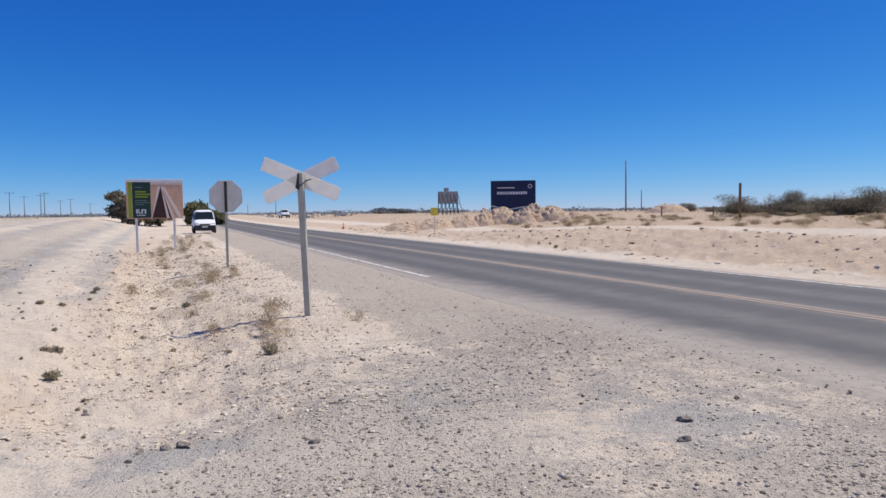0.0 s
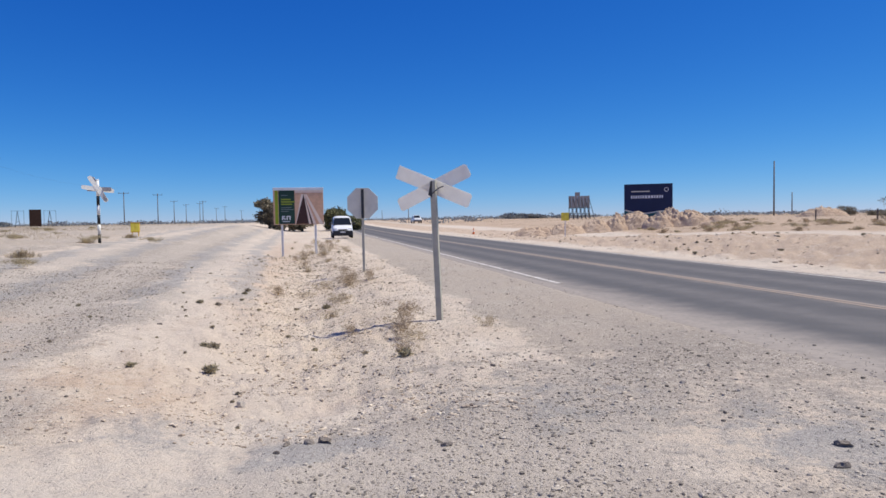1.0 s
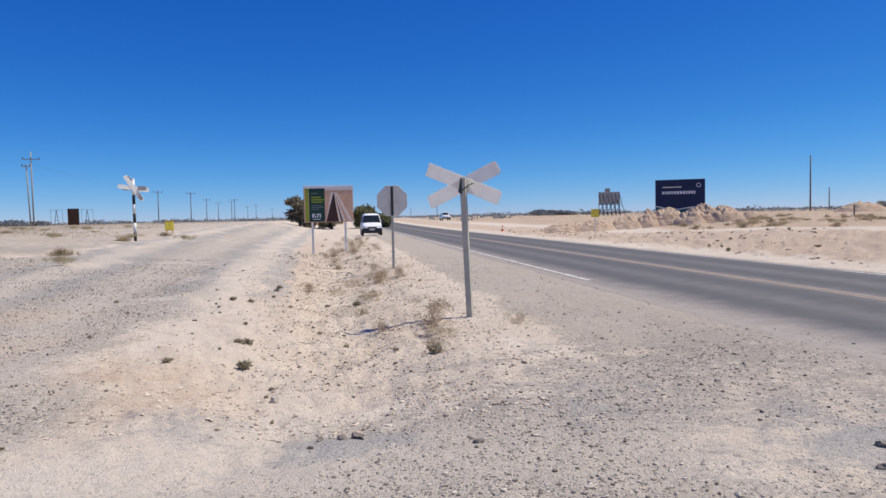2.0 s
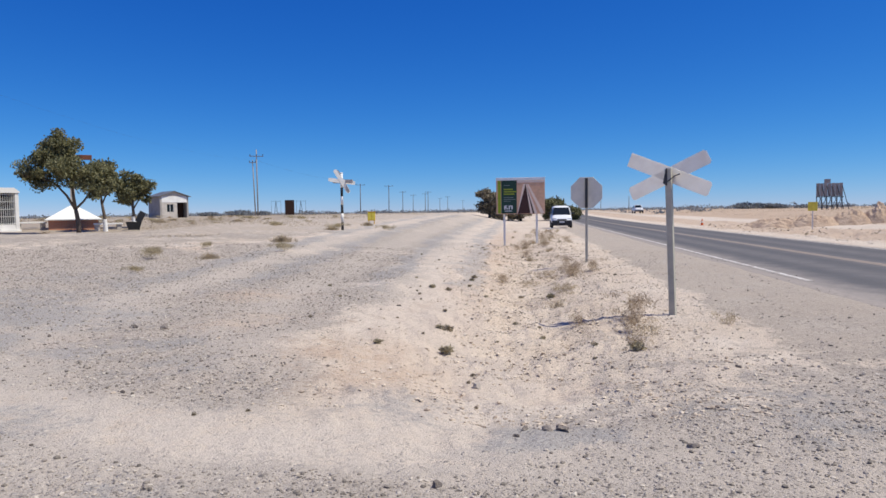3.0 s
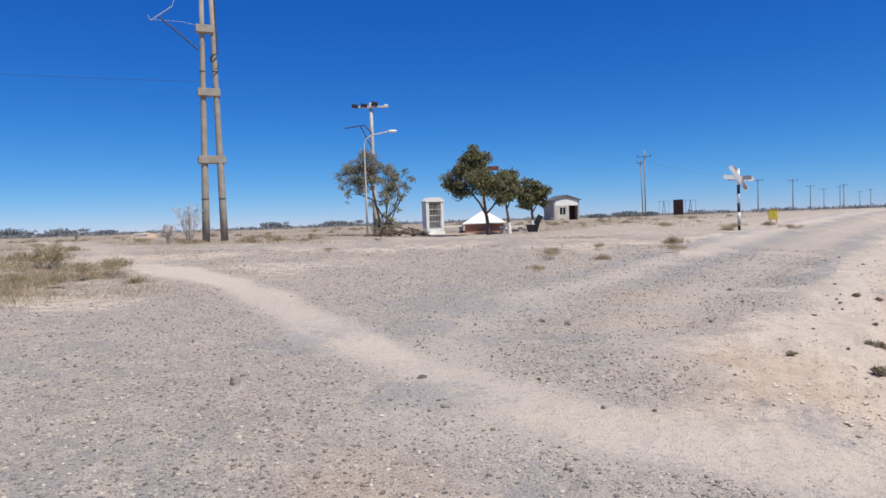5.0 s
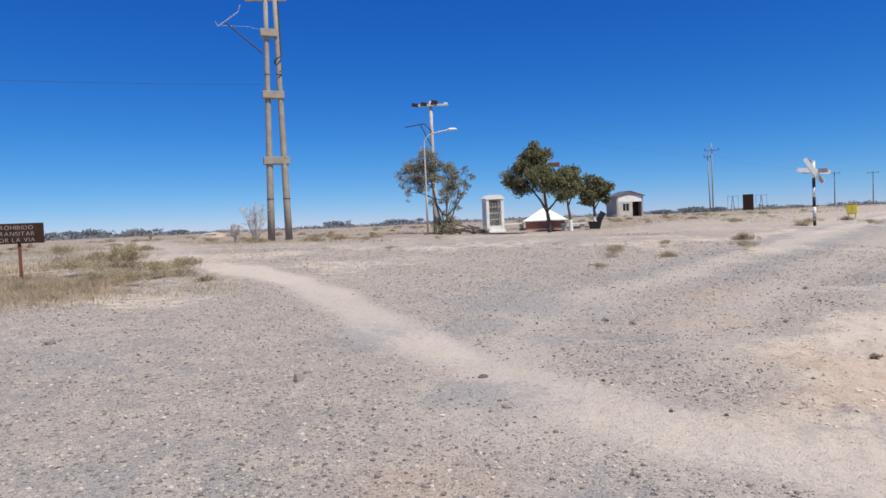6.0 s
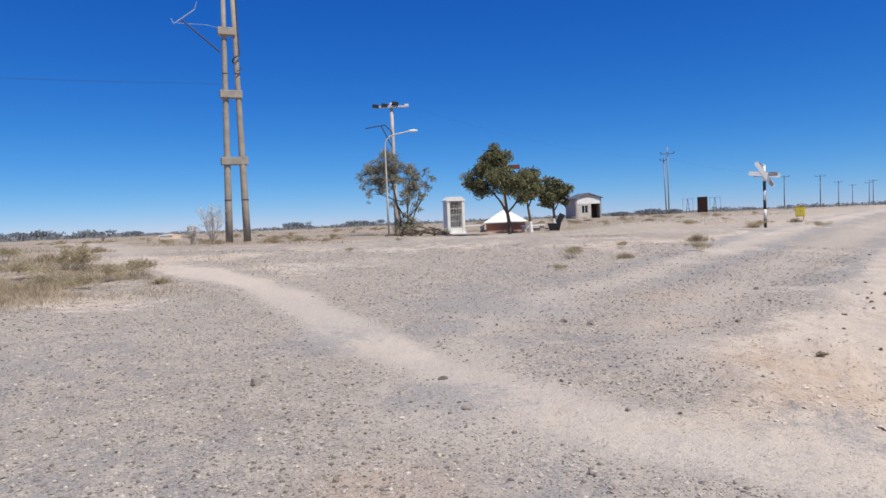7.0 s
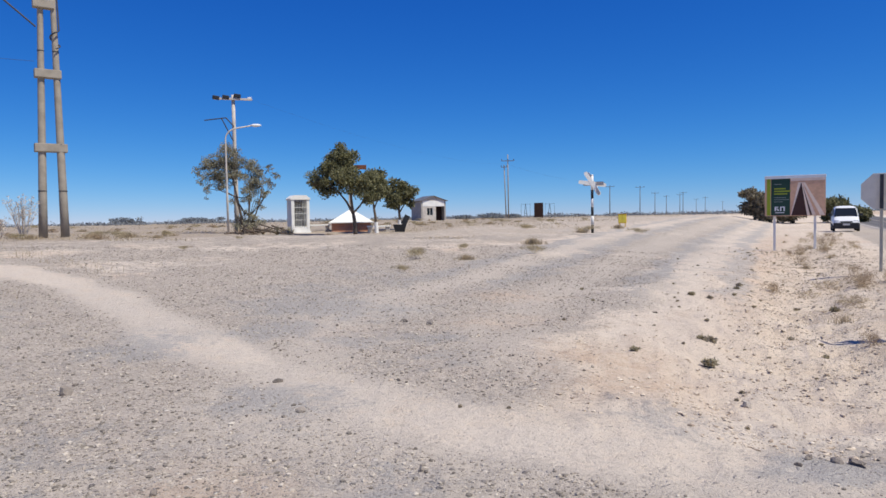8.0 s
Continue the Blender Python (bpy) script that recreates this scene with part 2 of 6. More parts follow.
BROWN_BOARD = worn("dark_brown_board", (0.055, 0.032, 0.025), 0.7, 6, 0.9, spec=0.1)
RUSTY = worn("rusty_brown_steel", (0.20, 0.075, 0.04), 0.6, 3, 0.85)
POLE_WOOD = worn("weathered_pole_wood", (0.22, 0.18, 0.15), 0.6, 3, 0.9)
BLUE_SHEET = worn("navy_blue_printed_sheet", (0.012, 0.022, 0.075), 0.8, 0.5, 0.5)
TEAL_SHEET = worn("teal_printed_sheet", (0.03, 0.13, 0.13), 0.8, 0.5, 0.5)
PRINT_WHITE = worn("printed_white", (0.70, 0.72, 0.75), 0.9, 5, 0.5)
PRINT_DULL = worn("printed_dull_white", (0.22, 0.26, 0.25), 0.9, 5, 0.5)
GREEN_SHEET = worn("dark_green_printed_sheet", (0.018, 0.055, 0.04), 0.85, 1.5, 0.5)
LIME_SHEET = worn("lime_printed_sheet", (0.30, 0.37, 0.03), 0.85, 1.5, 0.5)
SAND_PRINT = worn("printed_sand", (0.72, 0.44, 0.29), 0.8, 6, 0.5)
PALE_PRINT = worn("printed_pale_sand", (0.86, 0.70, 0.58), 0.85, 6, 0.5)
ROAD_PRINT = worn("printed_road", (0.062, 0.026, 0.022), 0.8, 6, 0.5)
CAR_WHITE = worn("white_car_paint", (0.80, 0.80, 0.79), 0.93, 1.5, 0.28, spec=0.5, bump=0.02)
RUBBER = worn("black_rubber", (0.022, 0.022, 0.023), 0.7, 6, 0.85)
PLASTIC = worn("charcoal_plastic", (0.035, 0.036, 0.04), 0.7, 6, 0.6)
SILVER = worn("silver_paint", (0.55, 0.56, 0.57), 0.85, 6, 0.35, 0.5)
LAMP_LENS = worn("clear_lamp_lens", (0.6, 0.62, 0.64), 0.9, 8, 0.15, spec=0.6)
PLATE = worn("plate_white", (0.6, 0.6, 0.6), 0.9, 8, 0.5)
ROOF_SHEET = worn("grey_sheet_roof", (0.20, 0.20, 0.21), 0.7, 1.5, 0.6, 0.3)
GREY_BLOCK = worn("bare_grey_block_wall", (0.42, 0.385, 0.35), 0.75, 1.2, 0.9, grain=12)
LEAF_GREEN = leaf_material("olive_green_leaves", (0.165, 0.168, 0.08), (0.30, 0.275, 0.135), 0.65)
LEAF_GREY = leaf_material("grey_green_leaves", (0.29, 0.28, 0.19), (0.43, 0.385, 0.27), 0.7)
LEAF_DARK = leaf_material("dark_dusty_leaves", (0.22, 0.19, 0.13), (0.32, 0.275, 0.19), 0.75)
LEAF_SCRUB = leaf_material("dusty_scrub_leaves", (0.19, 0.165, 0.115), (0.31, 0.26, 0.185), 0.85)
DRY_STRAW = leaf_material("dry_straw", (0.47, 0.375, 0.24), (0.61, 0.50, 0.345), 0.85)
DRY_TWIG = leaf_material("dry_twigs", (0.36, 0.265, 0.165), (0.54, 0.42, 0.28), 0.9)
GREEN_WEED = leaf_material("dull_green_weed", (0.36, 0.31, 0.20), (0.52, 0.45, 0.31), 0.8)
DARK_WEED = leaf_material("dark_brown_weed", (0.34, 0.285, 0.20), (0.48, 0.41, 0.30), 0.85)
PALE_TWIG = leaf_material("bleached_twigs", (0.66, 0.58, 0.50), (0.80, 0.73, 0.65), 0.8)
OLIVE_STRAW = leaf_material("olive_straw", (0.40, 0.335, 0.195), (0.58, 0.48, 0.31), 0.85)
# distance haze is put into this leaf colour: paler and bluer
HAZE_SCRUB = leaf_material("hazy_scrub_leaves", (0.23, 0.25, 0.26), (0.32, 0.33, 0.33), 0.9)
MUTED_WHITE = worn("weathered_white_lettering", (0.36, 0.30, 0.26), 0.6, 9, 0.9)
BARK = bark_material("grey_brown_bark", (0.17, 0.13, 0.10))
PALE_BARK = bark_material("pale_smooth_bark", (0.38, 0.32, 0.26))


def blade_material():
    """Thin white sheet that lets some light through."""
    k = Mat("faded_white_blade", 0.6)
    c = k.mix(k.step(k.noise(7, 5), 0.35, 0.7), (0.95, 0.93, 0.88), (0.90, 0.87, 0.82))
    k.colour(c)
    k.translucent(c, 0.6)
    return k.m


BLADE = blade_material()


# ---------------------------------------------------------------- building helpers
def mesh_of(name, verts, faces, material, smooth=False):
    me = bpy.data.meshes.new(name)
    me.from_pydata([tuple(v) for v in verts], [], [tuple(q) for q in faces])
    me.materials.append(material)
    if smooth:
        me.polygons.foreach_set("use_smooth", [True] * len(me.polygons))
    me.update()
    return me


def part(name, bm, material, parent=None, label="", smooth=False):
    """Links a bmesh as one mesh object, under a thing or a part if one is given."""
    me = bpy.data.meshes.new(name)
    bmesh.ops.recalc_face_normals(bm, faces=bm.faces)
    bm.to_mesh(me)
    bm.free()
    me.materials.append(material)
    if smooth:
        me.polygons.foreach_set("use_smooth", [True] * len(me.polygons))
    ob = new(name, me)
    ob.parent = parent
    return tagged(ob, label)


def mesh_part(name, me, parent=None, label=""):
    ob = new(name, me)
    ob.parent = parent
    return tagged(ob, label)


def thing(name, label, category, place, turn=0.0, group="", kind=""):
    ob = new(name)
    ob.empty_display_size = 0.2
    ob.matrix_world = pose(*place, 0, 0, turn)
    return tagged(ob, label, category, group, kind)


def box(bm, size, centre=(0, 0, 0), rot=(0, 0, 0), bevel=0.0):
    """A box with softened edges, added to bm."""
    m = pose(*centre, *rot)
    got = bmesh.ops.create_cube(bm, size=1.0, matrix=m @ Matrix.Diagonal((*size, 1)))
    if bevel > 0:
        edges = list({e for v in got["verts"] for e in v.link_edges})
        bmesh.ops.bevel(bm, geom=edges, offset=bevel, segments=2, affect="EDGES", profile=0.6)
    return bm


def tube(bm, path, radii, seg=10, caps=True):
    """A tapered round bar along a path of points."""
    path = [Vector(p) for p in path]
    if isinstance(radii, (int, float)):
        radii = [radii] * len(path)
    rings, side = [], None
    for k, p in enumerate(path):
        way = (path[min(k + 1, len(path) - 1)] - path[max(k - 1, 0)]).normalized()
        if side is None:
            side = way.orthogonal().normalized()
        side = (side - way * side.dot(way)).normalized()
        other = way.cross(side)
        rings.append([bm.verts.new(p + radii[k] * (math.cos(a) * side + math.sin(a) * other)) for a in [2 * math.pi * j / seg for j in range(seg)]])
    for a, b in zip(rings, rings[1:]):
        for j in range(seg):
            bm.faces.new((a[j], a[(j + 1) % seg], b[(j + 1) % seg], b[j]))
    if caps:
        bm.faces.new(rings[0][::-1])
        bm.faces.new(rings[-1])
    return bm


def prism(bm, outline, depth, m=None):
    """An outline in local x, z, given a thickness along y."""
    m = m or Matrix()
    a = [bm.verts.new(m @ Vector((x, -depth / 2, z))) for x, z in outline]
    b = [bm.verts.new(m @ Vector((x, depth / 2, z))) for x, z in outline]
    n = len(outline)
    bm.faces.new(a)
    bm.faces.new(b[::-1])
    for k in range(n):
        bm.faces.new((a[k], b[k], b[(k + 1) % n], a[(k + 1) % n]))
    return bm


def loft(bm, stations, seg=20, power=4.0):
    """A closed skin over rounded sections: (y, low, high, half width low, half width high)."""
    rings = []
    for y, lo, hi, wl, wh in stations:
        ring = []
        for j in range(seg):
            a = 2 * math.pi * (j + 0.5) / seg
            c, s = math.cos(a), math.sin(a)
            c = math.copysign(abs(c) ** (2 / power), c)
            s = math.copysign(abs(s) ** (2 / power), s)
            w = wl + (wh - wl) * max(0.0, (s + 0.1) / 1.1)
            ring.append(bm.verts.new((c * w, y, (lo + hi) / 2 + s * (hi - lo) / 2)))
        rings.append(ring)
    for a, b in zip(rings, rings[1:]):
        for j in range(seg):
            bm.faces.new((a[j], a[(j + 1) % seg], b[(j + 1) % seg], b[j]))
    bm.faces.new(rings[0][::-1])
    bm.faces.new(rings[-1])
    return bm


def leaf_mesh(name, rng, centres, radii, count, size, material, long=1.6, droop=0.0):
    """Small pointed leaves, scattered round clump centres, as one mesh."""
    centres, radii = np.asarray(centres, float), np.asarray(radii, float)
    pick = rng.choice(len(centres), count, p=radii[:, 0] ** 2 / (radii[:, 0] ** 2).sum())
    way = rng.normal(size=(count, 3))
    way /= np.linalg.norm(way, axis=1)[:, None]
    at = centres[pick] + way * radii[pick] * (rng.random((count, 1)) ** 0.45)
    axis = rng.normal(size=(count, 3))
    axis[:, 2] -= droop
    axis /= np.linalg.norm(axis, axis=1)[:, None]
    side = np.cross(axis, rng.normal(size=(count, 3)))
    side /= np.linalg.norm(side, axis=1)[:, None]
    s = size * (0.6 + 0.8 * rng.random((count, 1)))
    quad = np.stack([at, at + axis * s * long * 0.5 + side * s * 0.5, at + axis * s * long, at + axis * s * long * 0.5 - side * s * 0.5], 1)
    verts = quad.reshape(-1, 3)
    faces = np.arange(4 * count).reshape(-1, 4)
    return mesh_of(name, verts.tolist(), faces.tolist(), material)


def blades_mesh(name, rng, roots, height, width, lean, material):
    """Thin bent blades or twigs that rise from their roots."""
    roots = np.asarray(roots, float)
    n = len(roots)
    a = rng.random(n) * 2 * math.pi
    h = (height if np.ndim(height) else np.full(n, height)) * (0.45 + 0.75 * rng.random(n))
    out = np.stack([np.cos(a), np.sin(a), 0 * a], 1)
    turn = rng.random(n) * math.pi
    across = np.stack([np.cos(turn), np.sin(turn), 0 * a], 1) * (width * (0.6 + 0.8 * rng.random(n)))[:, None]
    l = lean * rng.random(n)
    mid = roots + out * (h * l * 0.35)[:, None] + np.stack([0 * a, 0 * a, h * 0.6], 1)
    tip = roots + out * (h * l)[:, None] + np.stack([0 * a, 0 * a, h * (1 - 0.25 * l)], 1)
    verts = np.stack([roots - across, roots + across, mid + across * 0.7, mid - across * 0.7, tip], 1).reshape(-1, 3)
    base = 5 * np.arange(n)[:, None]
    quads, tris = (base + [0, 1, 2, 3]).tolist(), (base + [3, 2, 4]).tolist()
    return mesh_of(name, verts.tolist(), quads + tris, material)


# ---------------------------------------------------------------- the lie of the land
ROAD_TURN = radians(26.2)
ALONG = Vector((-math.sin(ROAD_TURN), math.cos(ROAD_TURN)))
ACROSS = Vector((math.cos(ROAD_TURN), math.sin(ROAD_TURN)))
NEAR_EDGE, WHITE_AT, YELLOW_AT, FAR_EDGE = 4.9, 5.47, 8.75, 12.4


def ease(t):
    t = min(1.0, max(0.0, t))
    return t * t * (3 - 2 * t)


def to_road(x, y):
    return x * ALONG.x + y * ALONG.y, x * ACROSS.x + y * ACROSS.y


def from_road(u, v):
    return u * ALONG.x + v * ACROSS.x, u * ALONG.y + v * ACROSS.y


def lie(x, y):
    """Height of the land without its small relief."""
    u, v = to_road(x, y)
    r = math.hypot(x, y)
    west = min(1.0, max(0.0, -v - 2) / 6)
    z = 0.95 * ease(max(0.0, -v - 2) / 26 + min(0.5, max(0.0, (u - 15) / 60)) * west)
    z += 0.35 * ease((r - 40) / 40) * west
    far = ease((u - 24) / 22)
    bank = 0.6 * ease((v - 13.4) / 6) + 0.55 * ease((v - 18) / 26)
    z += bank + (1.15 * ease((v - 14) / 30) - bank) * far
    return z + (1.3 - z) * ease((r - 60) / 250)


def ground(x, y):
    u, v = to_road(x, y)
    r = math.hypot(x, y)
    z = lie(x, y)
    ditch = ease((u - 3.0) / 5) * (1 - ease((u - 18) / 14))
    z += 0.2 * math.exp(-(((u - 28.5) / 3.5) ** 2) - (((v - 0.9) / 1.0) ** 2))
    z -= 0.30 * ditch * math.exp(-(((v + 0.3) / 1.15) ** 2))
    z += 0.06 * ditch * math.exp(-(((v + 3.1) / 0.7) ** 2))
    # two shallow hollows: round the monument, and round the notice board
    z -= 0.22 * math.exp(-(((x + 34) / 6) ** 2 + ((y - 18.5) / 7) ** 2)) + 0.20 * math.exp(-(((x + 19.5) / 5) ** 2 + ((y + 4.8) / 4) ** 2))
    z -= 0.16 * math.exp(-(((x + 33.3) / 2.2) ** 2 + ((y - 17.6) / 2.2) ** 2))
    rough = 1.0 - 0.85 * math.exp(-(((v - 8.6) / 4.2) ** 6))
    p = Vector((x, y, 0))
    z += rough * (0.05 * noise.noise(p * 0.33) * ease((r - 2) / 8) + 0.022 * noise.noise(p * 1.7) + 0.011 * noise.noise(p * 5.0) + 0.006 * noise.noise(p * 11.0))
    wild = ditch * math.exp(-(((v + 0.2) / 2.4) ** 2))
    if wild > 0.03:
        z += wild * (0.09 * noise.noise(p * 1.0) + 0.07 * noise.noise(p * 2.3) + 0.04 * noise.noise(p * 5.2) + 0.022 * noise.noise(p * 12))
    if 13.2 < v < 34 and u < 90:
        bank = ease((v - 13.2) / 1.2) * (1 - 0.75 * ease((v - 19) / 2) + 0.5 * ease((v - 23.5) / 2)) * (1 - ease((v - 30) / 4))
        z += bank * (0.12 * noise.noise(p * 0.7) + 0.09 * noise.noise(p * 1.7) + 0.06 * noise.noise(p * 4.1))
    if r > 20:
        z += rough * 0.12 * noise.noise(p * 0.09) * ease((r - 20) / 30) * (1 - ease((r - 150) / 200))
    if NEAR_EDGE < v < FAR_EDGE:
        z -= 0.09 * min(1.0, (v - NEAR_EDGE) / 0.6, (FAR_EDGE - v) / 0.6)
    return z


def near_line(x, y, line):
    """Distance to a chain of points."""
    best = 1e9
    for (ax, ay), (bx, by) in zip(line, line[1:]):
        dx, dy = bx - ax, by - ay
        k = min(1.0, max(0.0, ((x - ax) * dx + (y - ay) * dy) / (dx * dx + dy * dy)))
        best = min(best, math.hypot(x - ax - k * dx, y - ay - k * dy))
    return best


TRACK_WEST = [(1.0, 4.7), (-1.4, 4.0), (-2.97, 3.25), (-3.94, 2.8), (-5.3, 2.5), (-7.05, 2.25), (-10.0, 2.1), (-12.8, 2.0), (-15.6, 1.6), (-20.1, 0.1), (-30.0, -1.8), (-60.0, -6.0)]
TRACK_NORTH = [(-5.5, 4.4), (-7.4, 6.0), (-10.0, 9.7), (-13.4, 15.4), (-20.3, 27.6), (-34.6, 55.2), (-75.0, 135.0)]
GRAVEL_SPOTS = [(-10.1, 3.9, 4.2), (-13.5, 6.5, 4.5), (2.0, 4.6, 2.6), (-0.6, 5.6, 2.2), (-4.6, 1.0, 3.0), (-2.2, 4.2, 1.1), (4.0, 3.0, 3.0), (-8.0, 0.2, 3.5), (-17.0, 9.0, 5.0), (1.0, 7.0, 2.0), (-6.8, -2.5, 4.0)]


OCHRE_SPOTS = [(-8.1, 3.9, 0.9), (-5.3, 5.2, 1.0), (-4.6, 5.3, 1.0), (-4.0, 0.9, 0.8), (-7.6, 6.2, 1.1), (-4.2, 7.0, 1.0), (-3.6, 4.6, 0.8), (-9.5, 8.2, 1.2), (-6.2, 9.0, 1.0)]


GREY_SPOTS = [(-10.75, 4.5, 1.6, 0.9), (-2.2, 4.05, 0.42, 0.9), (-1.8, 4.3, 0.35, 0.7), (-8.9, 3.35, 0.8, 0.9), (-8.5, 1.4, 0.8, 0.8), (-5.6, 1.9, 0.7, 0.8), (-7.2, 4.6, 0.7, 0.7), (-3.6, 1.7, 0.6, 0.6), (1.4, 4.8, 0.8, 0.8), (-6.1, 3.85, 0.9, 0.5), (-4.9, 3.7, 0.8, 0.4), (-7.6, 3.9, 1.2, 0.6), (-3.5, 4.3, 0.8, 0.55), (-9.8, 5.1, 1.8, 0.6), (-12.5, 5.6, 2.2, 0.6), (-0.6, 5.5, 1.3, 0.5), (1.2, 5.2, 1.4, 0.5), (-9.3, 1.7, 1.0, 0.5), (-8.8, 3.2, 0.9, 0.8), (-5.3, 1.9, 0.8, 0.5), (-15.0, 8.0, 3.0, 0.5), (-12.5, 0.2, 2.2, 0.35), (-4.9, -0.6, 2.2, 0.5), (-9.0, -2.2, 4.0, 0.5), (-4.2, 1.2, 1.2, 0.4)]


def earths(x, y):
    """Ochre earth, the grey rolled verge beside the asphalt, and spilt grey gravel."""
    u, v = to_road(x, y)
    o = 0.55 * max(math.exp(-(((x - cx) ** 2 + (y - cy) ** 2) / (s * s))) for cx, cy, s in OCHRE_SPOTS)
    o = max(o, 0.62 * ease((v - 13.2) / 1.5) * (1 - 0.6 * math.exp(-(((v - 21.5) / 1.6) ** 4))), 0.55 * math.exp(-(((v + 1.3) / 1.4) ** 2)) * ease((u - 4) / 2) * (1 - ease((u - 40) / 20)))
    wob = 0.5 * noise.noise(Vector((x * 0.7, y * 0.7, 5)))
    verge = ease((v + 0.6 * wob - 2.2) / 0.9) * ease((7 - v) / 1.0) * (0.25 + 0.75 * ease((u - 4) / 6))
    grey = max(q * math.exp(-(((x - cx) ** 2 + (y - cy) ** 2) / (s * s))) for cx, cy, s, q in GREY_SPOTS)
    d = near_line(x, y, TRACK_NORTH) + 1.2 * wob
    far = ease((math.hypot(x, y) - 9) / 8) * (1 - ease((math.hypot(x, y) - 70) / 60))
    grey = max(grey, 0.75 * far * max(math.exp(-(((d - 1.4) / 0.55) ** 2)), math.exp(-(((d - 3.4) / 0.6) ** 2))))
    r = math.hypot(x, y)
    verge = max(verge, 0.55 * ease((v - 13.4) / 1.5) * (1 - math.exp(-(((v - 21.5) / 1.8) ** 4))), 0.55 * ease((-v - 7) / 5) * ease((r - 18) / 10), 0.5 * far * math.exp(-((d / 3.5) ** 4)))
    return o, verge, grey


def masks(x, y):
    u, v = to_road(x, y)
    r = math.hypot(x, y)
    wob = 0.5 * noise.noise(Vector((x * 0.5, y * 0.5, 3)))
    g = 0.25 + 0.25 * ease((-v - 3.2) / 1.5) * (1 - ease((r - 26) / 14))
    for cx, cy, s in GRAVEL_SPOTS:
        g += (0.75 if x < -3.5 else 0.5) * math.exp(-(((x - cx) ** 2 + (y - cy) ** 2) / (s * s)))
    d = near_line(x, y, TRACK_NORTH)
    g += 0.55 * math.exp(-((abs(d + wob) / 2.2) ** 2)) * (1 - ease((r - 60) / 60))
    pale = math.exp(-((near_line(x, y, TRACK_WEST) + 0.45 * wob) / 0.6) ** 4) * (1 - 0.75 * ease((-x - 17) / 6)) * (1 - 0.6 * ease((x + 3.5) / 2.5))
    g *= 1 - 0.7 * pale
    pale = max(pale, 0.75 * math.exp(-(((d - 2.4 + wob) / 0.8) ** 2)) * (1 - ease((r - 45) / 40)), 0.5 * math.exp(-(((d - 0.2 + 0.6 * wob) / 0.5) ** 2)))
    bank = math.exp(-(((v - 0.2) / 1.5) ** 2)) * ease((u - 6.0) / 3) * (1 - ease((u - 30) / 30))
    pale = max(pale, 0.5 * math.exp(-(((v - 13.2) / 0.8) ** 2)), 0.85 * math.exp(-(((v - 21.5 + wob) / 1.7) ** 4)))
    fan = math.exp(-(((v + 1.3) / 1.6) ** 2)) * ease((u - 3.6) / 1.5) * (1 - ease((u - 30) / 30))
    g *= 1 - 0.85 * fan
    bank *= 0.75 + 0.6 * wob
    white = max(bank, 0.22 * ease((v - 13.6) / 1) * (1 - ease((v - 18.5) / 2)))
    g *= 1 - 0.8 * bank
    straw = ease((-v - 15) / 12) * ease((r - 24) / 14) * (1 - 0.9 * math.exp(-((near_line(x, y, TRACK_WEST) / 3) ** 2)))
    straw = max(straw, 0.85 * ease((v - 23.2) / 1.5), 0.75 * math.exp(-(((x + 18) / 4.6) ** 2 + ((y + 5.0) / 4.2) ** 2)))
    straw = max(straw, 0.8 * ease((r - 90) / 80) * (1 - math.exp(-(((v - 8.5) / 9) ** 4))))
    g *= (1 - 0.2 * math.exp(-(((v - 4.0) / 1.7) ** 2))) * (0.55 + 0.9 * ease(0.5 + 1.6 * noise.noise(Vector((x * 0.45, y * 0.45, 8)))))
    return min(1.0, g) * (1 - ease((r - 60) / 60)), min(1.0, pale), min(1.0, straw), max(0.0, min(1.0, white))


def build_ground():
    # fine columns over the open sector, coarse ones behind
    angles = [radians(45 + 165 * j / 900) for j in range(900)] + [radians(210 + 195 * j / 60) for j in range(60)]
    turns, rings = len(angles), 450
    radii = [1.2 * (4200 / 1.2) ** (k / (rings - 1)) for k in range(rings)]
    verts, rows = [(0, 0, ground(0, 0))], [(0.3, 0, 0, 0, 0, 0, 0)]
    for r in radii:
        for a in angles:
            x, y = r * math.cos(a), r * math.sin(a)
            verts.append((x, y, ground(x, y)))
            rows.append((masks(x, y) + earths(x, y)) if r < 400 else (0.0, 0.0, 0.8, 0.0, 0.4, 0.0, 0.0))
    faces = [(0, 1 + j, 1 + (j + 1) % turns) for j in range(turns)]
    for k in range(rings - 1):
        a, b = 1 + k * turns, 1 + (k + 1) * turns
        faces += [(a + j, b + j, b + (j + 1) % turns, a + (j + 1) % turns) for j in range(turns)]
    me = mesh_of("ground", verts, faces, GROUND, True)
    for name, values in zip(("gravel", "track", "straw", "bank", "ochre", "verge", "grey"), zip(*rows)):
        me.attributes.new(name, "FLOAT", "POINT").data.foreach_set("value", values)
    tagged(new("ground", me), "dry sandy ground with grey gravel, pale wheel tracks and a shallow ditch", "ground", kind="structure")


build_ground()


